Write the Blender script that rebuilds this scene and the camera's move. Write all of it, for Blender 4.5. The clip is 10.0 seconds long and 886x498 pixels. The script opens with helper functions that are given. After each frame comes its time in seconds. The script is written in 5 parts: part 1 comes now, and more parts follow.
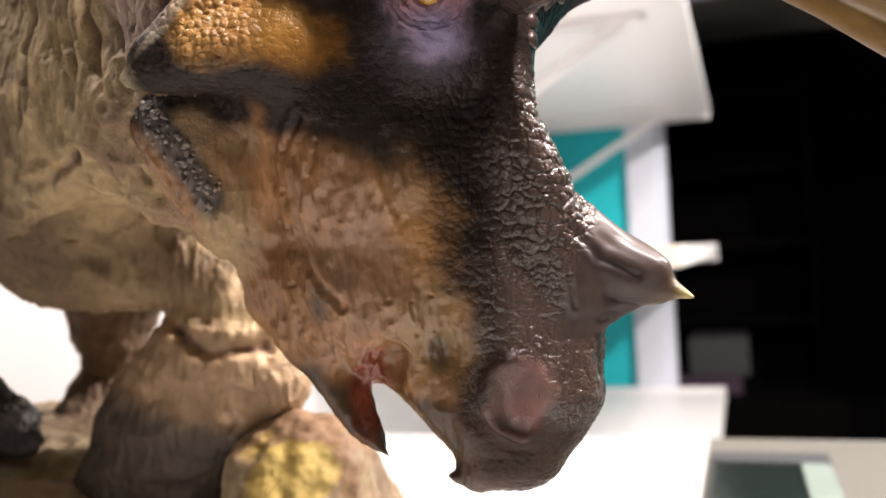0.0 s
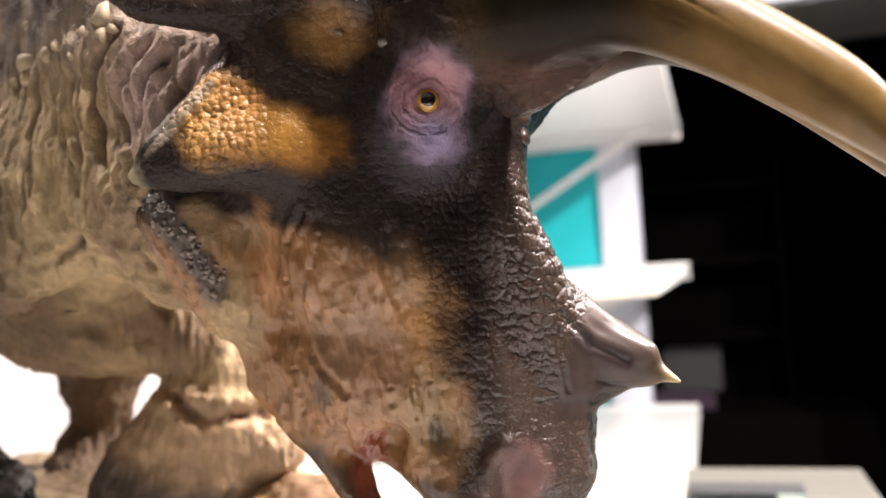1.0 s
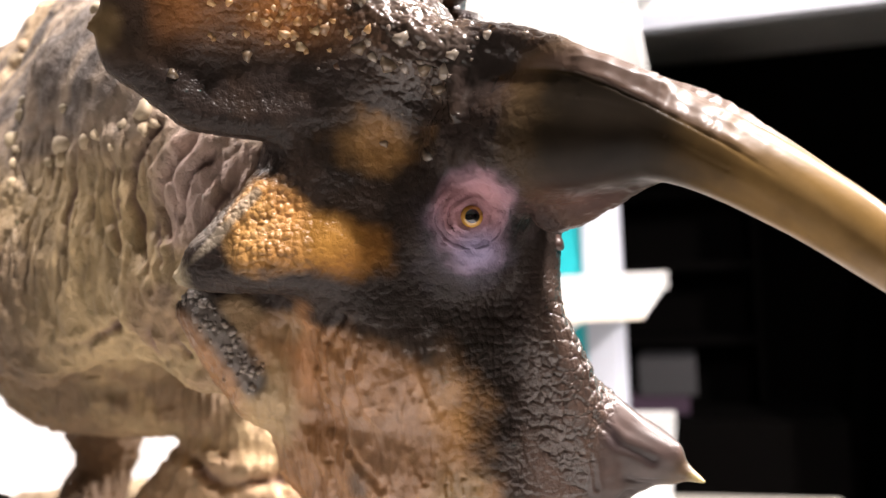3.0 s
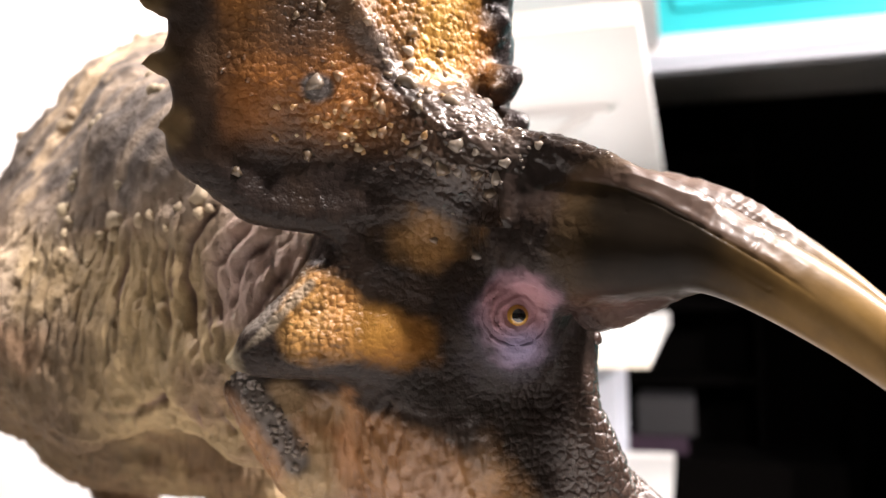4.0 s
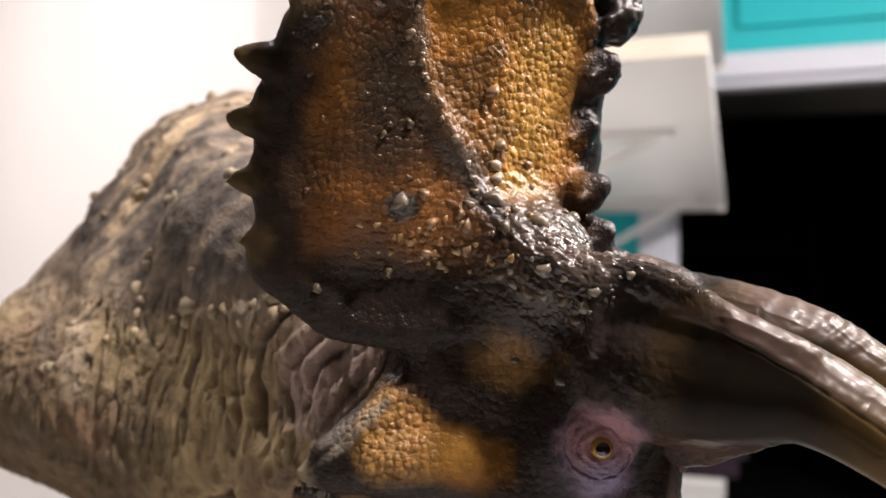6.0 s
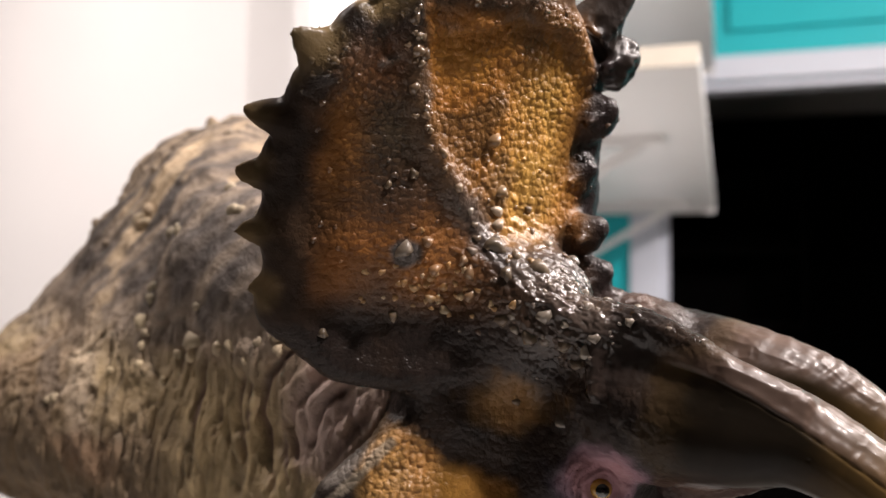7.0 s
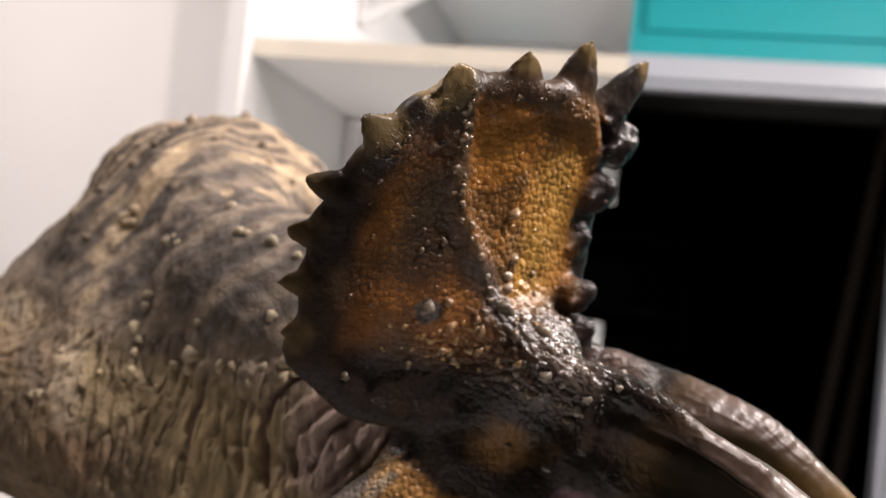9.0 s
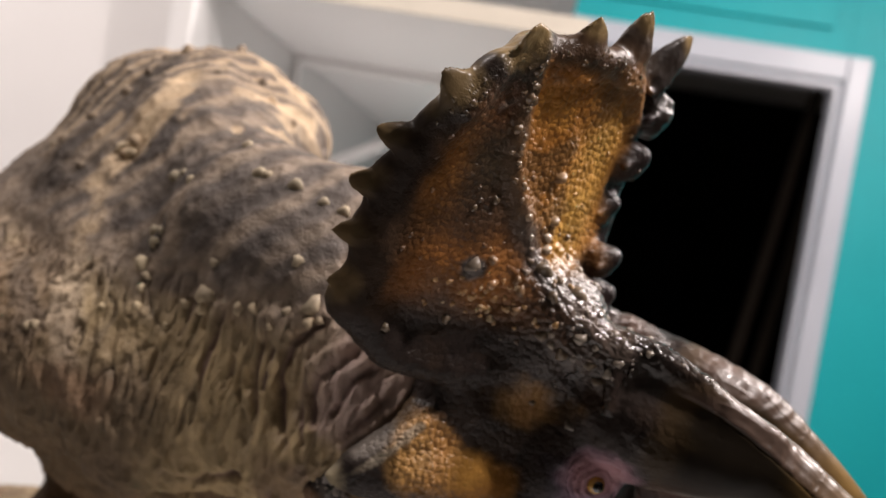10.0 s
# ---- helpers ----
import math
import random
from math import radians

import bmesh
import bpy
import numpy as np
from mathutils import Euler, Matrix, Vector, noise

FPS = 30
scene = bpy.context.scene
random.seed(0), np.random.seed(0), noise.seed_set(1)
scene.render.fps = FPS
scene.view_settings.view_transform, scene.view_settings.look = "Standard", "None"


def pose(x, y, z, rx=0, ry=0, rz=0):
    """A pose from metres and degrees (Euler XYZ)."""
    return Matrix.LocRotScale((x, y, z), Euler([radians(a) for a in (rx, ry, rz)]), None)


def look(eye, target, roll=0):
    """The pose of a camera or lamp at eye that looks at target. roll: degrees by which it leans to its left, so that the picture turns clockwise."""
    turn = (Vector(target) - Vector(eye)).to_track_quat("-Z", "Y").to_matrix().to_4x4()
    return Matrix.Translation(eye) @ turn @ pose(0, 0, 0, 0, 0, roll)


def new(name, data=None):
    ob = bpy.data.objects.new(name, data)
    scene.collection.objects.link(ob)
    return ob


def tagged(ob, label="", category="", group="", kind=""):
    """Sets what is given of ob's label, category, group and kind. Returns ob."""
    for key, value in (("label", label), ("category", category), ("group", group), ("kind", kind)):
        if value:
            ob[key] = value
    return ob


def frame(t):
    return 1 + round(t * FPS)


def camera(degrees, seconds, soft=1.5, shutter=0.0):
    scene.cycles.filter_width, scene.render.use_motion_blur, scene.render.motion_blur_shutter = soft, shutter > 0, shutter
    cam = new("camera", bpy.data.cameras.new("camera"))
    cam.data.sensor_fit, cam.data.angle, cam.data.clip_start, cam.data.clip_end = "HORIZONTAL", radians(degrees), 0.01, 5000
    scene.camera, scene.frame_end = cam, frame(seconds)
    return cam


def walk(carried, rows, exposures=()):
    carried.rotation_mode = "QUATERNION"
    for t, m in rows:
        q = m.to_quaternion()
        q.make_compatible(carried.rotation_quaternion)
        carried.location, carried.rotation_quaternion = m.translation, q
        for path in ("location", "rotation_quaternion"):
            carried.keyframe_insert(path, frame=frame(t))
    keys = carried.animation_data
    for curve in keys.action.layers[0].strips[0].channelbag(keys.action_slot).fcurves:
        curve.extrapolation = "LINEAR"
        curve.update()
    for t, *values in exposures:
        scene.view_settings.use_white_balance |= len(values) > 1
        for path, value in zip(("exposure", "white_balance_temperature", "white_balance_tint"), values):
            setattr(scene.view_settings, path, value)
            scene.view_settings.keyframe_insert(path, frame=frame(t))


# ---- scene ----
cam = camera(54.2, 10.0, soft=1.5)
METRES, EYE, TILT, LEAN, TURN = 0.2, 1.4, 1.0, 3.0, 19.0
ROWS = [
    (0.0, 0.0, 0.0, 0.0, 0.0, 0.0, -0.0),
    (0.5, -0.021, -0.0388, 0.0565, -0.83, 0.95, 0.51),
    (1.0, -0.0296, -0.0448, 0.0867, -1.79, 0.93, 0.57),
    (1.5, -0.0395, -0.0405, 0.109, -2.4, 0.82, 0.21),
    (2.0, -0.0521, -0.0406, 0.1381, -2.51, -0.07, 0.35),
    (3.5, -0.1344, -0.1045, 0.2545, -3.87, 1.56, -0.82),
    (4.0, -0.1642, -0.1186, 0.2917, -3.49, 2.51, -1.97),
    (4.5, -0.193, -0.1043, 0.3303, -2.82, 2.66, -3.31),
    (5.0, -0.1887, -0.091, 0.3705, -1.03, 2.05, -2.79),
    (5.5, -0.1975, -0.0849, 0.4003, -0.52, 2.14, -4.05),
    (6.0, -0.2087, -0.089, 0.4286, -0.28, 2.5, -4.03),
    (7.5, -0.231, -0.1222, 0.5038, -1.32, 2.36, -4.14),
    (8.0, -0.2425, -0.1298, 0.5276, -1.77, 2.23, -4.92),
    (8.5, -0.3112, -0.1722, 0.5632, -4.36, 1.01, -5.7),
    (9.0, -0.4042, -0.2108, 0.5837, -8.2, 0.63, -8.92),
    (9.5, -0.503, -0.2146, 0.5884, -11.82, -0.27, -11.28),
    (10.0, -0.565, -0.182, 0.5617, -13.71, -1.69, -12.95),
]
FRAME0 = pose(0, 0, EYE, TILT, LEAN, TURN)
walk(cam, [(t, FRAME0 @ pose(METRES * x, METRES * y, METRES * z, 90 + pitch, roll, yaw)) for t, x, y, z, yaw, pitch, roll in ROWS],
     exposures=((0.0, 0.84), (1.0, 1.16), (2.0, 1.34), (3.5, 1.26), (4.5, 0.78), (6.0, 0.15), (7.5, -0.03), (8.5, -0.22), (10.0, -0.26)))
# a small sensor held close to its subject: far things go soft
cam.data.dof.use_dof = True
cam.data.dof.focus_distance = 0.19
cam.data.dof.aperture_fstop = 13.0

# ---- world and lamps ----
world = bpy.data.worlds.new("world")
scene.world = world
world.use_nodes = True
world.node_tree.nodes["Background"].inputs[0].default_value = (0.9, 0.95, 1.0, 1)
world.node_tree.nodes["Background"].inputs[1].default_value = 0.02


def area_lamp(name, eye, target, size, watts, colour, spread=180):
    data = bpy.data.lights.new(name, "AREA")
    data.shape, data.size, data.energy, data.color = "DISK", size, watts, colour
    data.spread = radians(spread)
    ob = new(name, data)
    ob.matrix_world = look(eye, target)
    return ob


# overhead lamps, none in view; last three added to lift wall, body, shelves
for eye, target, watts, spread in (((0.5, -0.05), (0.0, 0.2), 15, 180), ((0.68, 0.56), (0.1, 0.3), 12, 180), ((-0.95, 0.42), (-0.85, 0.9), 2.1, 80), ((-0.62, 0.12), (-0.2, 0.3), 6.0, 180), ((1.15, 1.0), (-0.3, 1.25), 29, 180)):
    area_lamp("overhead_key_fill_light", (*eye, EYE + 1.02), (*target, EYE), 0.07, watts, (1.0, 0.886, 0.85), spread)


# ---- materials ----
def material(name):
    m = bpy.data.materials.new(name)
    m.use_nodes = True
    return m, m.node_tree, m.node_tree.nodes["Principled BSDF"]


def link(tree, a, b):
    tree.links.new(a, b)


def node(tree, kind, **sets):
    n = tree.nodes.new(kind)
    for k, v in sets.items():
        if k in n.inputs:
            n.inputs[k].default_value = v
    return n


def painted(name, colour, rough=0.5, vary=0.06, scale=6.0, bump=0.15, grain=220.0, metal=0.0, coat=0.0):
    """A painted or plain surface with broad stains, fine grain and a little relief."""
    m, t, b = material(name)
    at = node(t, "ShaderNodeTexCoord")
    broad = node(t, "ShaderNodeTexNoise", Scale=scale, Detail=5.0)
    fine = node(t, "ShaderNodeTexNoise", Scale=grain, Detail=3.0)
    link(t, at.outputs["Object"], broad.inputs["Vector"])
    link(t, at.outputs["Object"], fine.inputs["Vector"])
    ramp = t.nodes.new("ShaderNodeMix")
    ramp.data_type = "RGBA"
    ramp.inputs["A"].default_value = (*[c * (1 - vary) for c in colour], 1)
    ramp.inputs["B"].default_value = (*[min(1, c * (1 + vary)) for c in colour], 1)
    link(t, broad.outputs["Fac"], ramp.inputs["Factor"])
    link(t, ramp.outputs["Result"], b.inputs["Base Color"])
    bp = node(t, "ShaderNodeBump", Strength=bump, Distance=0.001)
    link(t, fine.outputs["Fac"], bp.inputs["Height"])
    link(t, bp.outputs["Normal"], b.inputs["Normal"])
    mr = node(t, "ShaderNodeMapRange")
    mr.inputs["To Min"].default_value, mr.inputs["To Max"].default_value = rough - 0.06, rough + 0.08
    link(t, broad.outputs["Fac"], mr.inputs["Value"])
    link(t, mr.outputs["Result"], b.inputs["Roughness"])
    b.inputs["Metallic"].default_value, b.inputs["Coat Weight"].default_value = metal, coat
    return m


WHITE = painted("white_melamine", (0.8, 0.795, 0.79), 0.4, 0.03)
WORKTOP = painted("off_white_worktop", (0.48, 0.475, 0.465), 0.35, 0.05, 9)
WALLWHITE = painted("white_wall_paint", (0.8, 0.785, 0.775), 0.7, 0.03, bump=0.3)
TEAL = painted("teal_wall_paint", (0.004, 0.46, 0.51), 0.55, 0.05, bump=0.3)
TRIMWHITE = painted("white_gloss_trim", (0.60, 0.63, 0.71), 0.35, 0.02)
BOARD = painted("raw_board_edge", (0.79, 0.73, 0.62), 0.65, 0.1, 30)
UNLITDARK = painted("unlit_room_black", (0.0024, 0.002, 0.0019), 0.9, 0.3, 14)
PALEGLASS = painted("pale_green_glass", (0.22, 0.27, 0.24), 0.2, 0.15, 40)
GREYBEIGE = painted("grey_beige_sheet", (0.13, 0.124, 0.108), 0.5, 0.06, 9)
BROWNB = painted("dimmed_brown_board", (0.025, 0.019, 0.015), 0.8, 0.2, 20)
# for walls out of view, dark to hold down bounce and reflections
DIM = painted("dimmed_unseen_wall", (0.10, 0.09, 0.085), 0.8, 0.1)
# grey taken down so the box beyond the doorway stays dim
GREY = painted("darkened_grey", (0.045, 0.045, 0.05), 0.6, 0.1)
# unseen floor, pale so that it throws light up under the shelves
FLOORM = painted("pale_bounce_floor", (0.42, 0.37, 0.31), 0.45, 0.1, 5)
CEIL = painted("ceiling_paint", (0.78, 0.77, 0.75), 0.8, 0.03)
PURPLE = painted("dull_purple_cloth", (0.07, 0.04, 0.07), 0.8, 0.2)
BLACKGLASS = painted("dark_green_glass", (0.012, 0.018, 0.016), 0.12, 0.1)

# near-black colour and dulled reflection stand in for the unlit room
for m in (UNLITDARK, BROWNB):
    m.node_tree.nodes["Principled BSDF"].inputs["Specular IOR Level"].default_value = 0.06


# ---- mesh helpers ----
def part(name, bm, mat, parent=None, label=""):
    me = bpy.data.meshes.new(name)
    bm.normal_update()
    bm.to_mesh(me)
    bm.free()
    me.materials.append(mat)
    ob = new(name, me)
    ob.parent = parent
    if label:
        ob["label"] = label
    return ob


def box(x0, x1, y0, y1, z0, z1, bevel=0.0):
    bm = bmesh.new()
    bmesh.ops.create_cube(bm, size=1, matrix=Matrix.Translation(((x0 + x1) / 2, (y0 + y1) / 2, (z0 + z1) / 2)) @ Matrix.Diagonal((x1 - x0, y1 - y0, z1 - z0, 1)))
    if bevel:
        bmesh.ops.bevel(bm, geom=bm.edges[:], offset=bevel, segments=2, affect="EDGES", profile=0.5)
    return bm


def structure(name, bm, mat, label, category):
    return tagged(part(name, bm, mat), label, category, kind="structure")


def empty(name, at=(0, 0, 0)):
    ob = new(name)
    ob.location = at
    return ob


# ---- the room (z from the floor) ----
Z = EYE
WY = 2.3                      # the teal wall with the doorway
DX0, DX1, DTOP = -0.19, 0.675, Z + 0.675
structure("floor", box(-2.6, 2.6, -2.2, 4.6, -0.05, 0.0), FLOORM, "unseen floor of the room, made pale to bounce light", "floor")
structure("ceiling", box(-2.6, 2.6, -2.2, 4.6, Z + 1.05, Z + 1.15), CEIL, "plain white ceiling over the room", "ceiling")
structure("wall_teal_a", box(-0.48, DX0 - 0.001, WY, WY + 0.05, 0, Z + 1.05), TEAL, "teal painted wall beside the doorway", "wall")
structure("wall_teal_b", box(DX1 + 0.001, 2.6, WY, WY + 0.05, 0, Z + 1.05), TEAL, "teal painted wall beside the doorway", "wall")
structure("wall_teal_c", box(DX0, DX1, WY, WY + 0.05, DTOP, Z + 1.05), TEAL, "teal painted wall over the doorway", "wall")
structure("wall_east", box(2.6, 2.7, -2.2, 4.6, 0, Z + 1.05), DIM, "unseen side wall, darkened to cut bounce", "wall")
structure("wall_south", box(-2.6, 2.6, -2.3, -2.2, 0, Z + 1.05), DIM, "unseen wall behind, darkened to cut bounce", "wall")
structure("wall_west", box(-2.7, -2.6, -2.2, 4.6, 0, Z + 1.05), DIM, "unseen side wall, darkened to cut bounce", "wall")
structure("wall_white", box(-2.6, -0.518, 0.98, 1.08, 0, Z + 1.05), WALLWHITE, "bright white painted wall behind the figure", "wall")
structure("wall_north", box(-2.6, 2.6, 4.6, 4.7, 0, Z + 1.05), UNLITDARK, "wall of the unlit room beyond, coloured near black", "wall")
# door casing: head, two jambs, and the reveal behind it
structure("trim_1", box(DX0 - 0.08, DX0, WY - 0.022, WY, 0, DTOP + 0.065, 0.004), TRIMWHITE, "white gloss door casing", "trim")
structure("trim_2", box(DX1, DX1 + 0.058, WY - 0.022, WY, 0, DTOP + 0.065, 0.004), TRIMWHITE, "white gloss door casing", "trim")
structure("trim_3", box(DX0 + 0.001, DX1 - 0.001, WY - 0.02, WY, DTOP, DTOP + 0.065, 0.004), TRIMWHITE, "white gloss door casing over the opening", "trim")
structure("trim_4", box(DX0 - 0.001, DX0 + 0.018, WY + 0.001, WY + 0.06, 0, DTOP - 0.001), TRIMWHITE, "white door lining", "trim")
structure("trim_5", box(DX1 - 0.018, DX1 + 0.001, WY + 0.001, WY + 0.06, 0, DTOP - 0.001), TRIMWHITE, "white door lining", "trim")
structure("trim_6", box(DX0 + 0.019, DX1 - 0.019, WY + 0.001, WY + 0.06, DTOP - 0.019, DTOP - 0.001), TRIMWHITE, "white door lining", "trim")

# shelves on a side panel, running away from the counter
SX0, SX1, SY0, SY1 = -0.485, -0.055, 0.88, 2.27
structure("wall_panel", box(-0.515, -0.487, SY0 - 0.02, WY, 0, Z + 1.05, 0.003), WHITE, "white melamine side panel holding shelves", "wall")


def bracket(y, z):
    th, w = 0.014, 0.030
    bm = box(SX0 + 0.002, SX1 - 0.06, y - w / 2, y + w / 2, z - th, z - 0.0005, 0.002)
    ob = part("bracket", bm, WHITE)
    me = bmesh.new()
    me.from_mesh(ob.data)
    bmesh.ops.create_cube(me, size=1, matrix=Matrix.Translation((SX0 + 0.008, y, z - 0.11)) @ Matrix.Diagonal((0.012, w, 0.196, 1)))
    L = math.hypot(SX1 - 0.10 - SX0, 0.19)
    bmesh.ops.create_cube(me, size=1, matrix=Matrix.Translation(((SX0 + 0.012 + SX1 - 0.09) / 2, y, z - 0.105)) @ Matrix.Rotation(-math.atan2(0.19, SX1 - 0.10 - SX0), 4, "Y") @ Matrix.Diagonal((L, w * 0.9, 0.014, 1)))
    me.to_mesh(ob.data)
    me.free()
    return ob


for i in range(-3, 3):
    z = Z - 0.015 + 0.36 * i
    if z < 0.1:
        continue
    sh = tagged(empty("wall_shelf", (0, 0, 0)), "white shelf board with a raw front edge on brackets", "shelf", "shelves on the panel")
    part("board", box(SX0, SX1, SY0 + 0.004, SY1, z, z + 0.022, 0.0015), WHITE, sh)
    part("edge_strip", box(SX0, SX1, SY0, SY0 + 0.0035, z, z + 0.022), BOARD, sh, "raw wood edge of the board")
    part("lip", box(SX0, SX1, SY1 + 0.001, SY1 + 0.02, z - 0.012, z + 0.03), WHITE, sh)
    for y in (1.27, 2.12):
        bracket(y, z).parent = sh

# counter and its sunken dark tray
TZ = Z - 0.15
c = tagged(empty("counter"), "white counter with a dark glass inset", "counter")
part("worktop", box(-2.4, 0.097, -0.1, 0.722, TZ - 0.03, TZ, 0.002), WORKTOP, c)
part("body", box(-2.35, 0.08, 0.0, 0.69, 0.0, TZ - 0.031), WHITE, c)
# thin sheet added to bring down the brightness of the worktop's end
part("end_sheet", box(-0.031, 0.0965, 0.2, 0.7215, TZ + 0.0002, TZ + 0.0004), GREYBEIGE, c, "thin grey-beige sheet added over the worktop's end")
part("inset", box(-0.028, 0.03, 0.45, 0.63, TZ + 0.0005, TZ + 0.003, 0.001), BLACKGLASS, c, "dark green glass inset")
part("inset_frame", box(-0.028, 0.05, 0.632, 0.66, TZ + 0.0005, TZ + 0.004, 0.001), GREY, c, "grey metal edge of the inset")
part("pane", box(0.0305, 0.049, 0.45, 0.631, TZ + 0.0005, TZ + 0.0035, 0.001), PALEGLASS, c, "pale green glass strip")

# raised teal panel over the doorway
structure("trim_7", box(-0.02, 0.622, WY - 0.018, WY - 0.0005, Z + 0.806, Z + 1.02, 0.003), TEAL, "raised teal painted panel over the doorway", "trim")

# boards leaning inside the doorway
for x, tilt in ((0.44, 0.124), (0.52, 0.118)):
    lb = tagged(part("leaning_board", box(-0.015, 0.015, -0.012, 0.012, 0.0, 2.3, 0.002), BROWNB), "wooden board leaning inside the doorway, dimmed in colour", "board", "boards inside the doorway")
    lb.matrix_world = pose(x, WY + 0.3, 0.003, 0, math.degrees(tilt), 0)

# a pale box and clutter on the bookcase, darkened for the unlit room
def plain_box(name, label, category, x0, x1, y0, y1, z0, z1, mat):
    ob = tagged(part(name, box(x0, x1, y0, y1, z0, z1, 0.004), mat), label, category)
    return ob


plain_box("storage_box", "pale storage box in the unlit room, its grey darkened", "box", -0.2, 0.01, 3.3, 3.58, Z - 0.46, Z - 0.32, GREY)
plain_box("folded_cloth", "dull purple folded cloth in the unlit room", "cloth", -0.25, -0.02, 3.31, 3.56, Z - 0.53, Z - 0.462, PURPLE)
sd = tagged(empty("sideboard"), "low sideboard in the unlit room, coloured near black", "sideboard")
part("body", box(-0.5, 0.5, 3.2, 3.58, 0.05, Z - 0.532, 0.004), UNLITDARK, sd)
part("plinth", box(-0.48, 0.48, 3.22, 3.56, 0, 0.049), UNLITDARK, sd)
# things in the unlit room beyond the doorway, its darkness put into their colour
ks = tagged(empty("dimmed_bookcase"), "wooden bookcase coloured near black for the unlit room", "bookcase")
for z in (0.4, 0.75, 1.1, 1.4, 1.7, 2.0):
    part("shelf_board", box(-0.6, 0.25, 3.6, 3.9, z, z + 0.03), UNLITDARK, ks)
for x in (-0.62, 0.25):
    part("side_board", box(x, x + 0.025, 3.6, 3.9, 0, 2.1), UNLITDARK, ks)
part("back_board", box(-0.6, 0.25, 3.9, 3.92, 0, 2.1), UNLITDARK, ks)


# ---- sculpting: distance fields turned into meshes ----
def hashed(ix, iy, iz, seed):
    h = (ix.astype(np.int64) * 374761393 + iy.astype(np.int64) * 668265263 + iz.astype(np.int64) * 2147483647 + seed * 1274126177) & 0xFFFFFFFF
    h = ((h ^ (h >> 13)) * 1274126177) & 0xFFFFFFFF
    h = ((h ^ (h >> 16)) * 2246822519) & 0xFFFFFFFF
    return ((h ^ (h >> 15)) & 0xFFFFFF) / float(0xFFFFFF)


def value_noise(p, size, seed=0):
    q = p / size
    i = np.floor(q)
    f = q - i
    f = f * f * (3 - 2 * f)
    i = i.astype(np.int64)
    out = 0
    for dx in (0, 1):
        for dy in (0, 1):
            for dz in (0, 1):
                w = (f[:, 0] if dx else 1 - f[:, 0]) * (f[:, 1] if dy else 1 - f[:, 1]) * (f[:, 2] if dz else 1 - f[:, 2])
                out = out + w * hashed(i[:, 0] + dx, i[:, 1] + dy, i[:, 2] + dz, seed)
    return out * 2 - 1


def fbm(p, size, seed=0, octaves=4):
    return sum(value_noise(p, size / 2 ** k, seed + k) / 2 ** k for k in range(octaves))


def cells(p, size, seed=0):
    """Distance to the nearest and second nearest scattered point, in cell sizes."""
    q = p / size
    i = np.floor(q).astype(np.int64)
    f1 = np.full(len(p), 9.0)
    f2 = f1.copy()
    for dx in (-1, 0, 1):
        for dy in (-1, 0, 1):
            for dz in (-1, 0, 1):
                c = i + (dx, dy, dz)
                d = 0
                for k in range(3):
                    d = d + (c[:, k] + 0.15 + 0.7 * hashed(c[:, 0], c[:, 1], c[:, 2], seed + 7 * k) - q[:, k]) ** 2
                f2 = np.minimum(f2, np.maximum(f1, d))
                f1 = np.minimum(f1, d)
    return np.sqrt(f1), np.sqrt(f2)


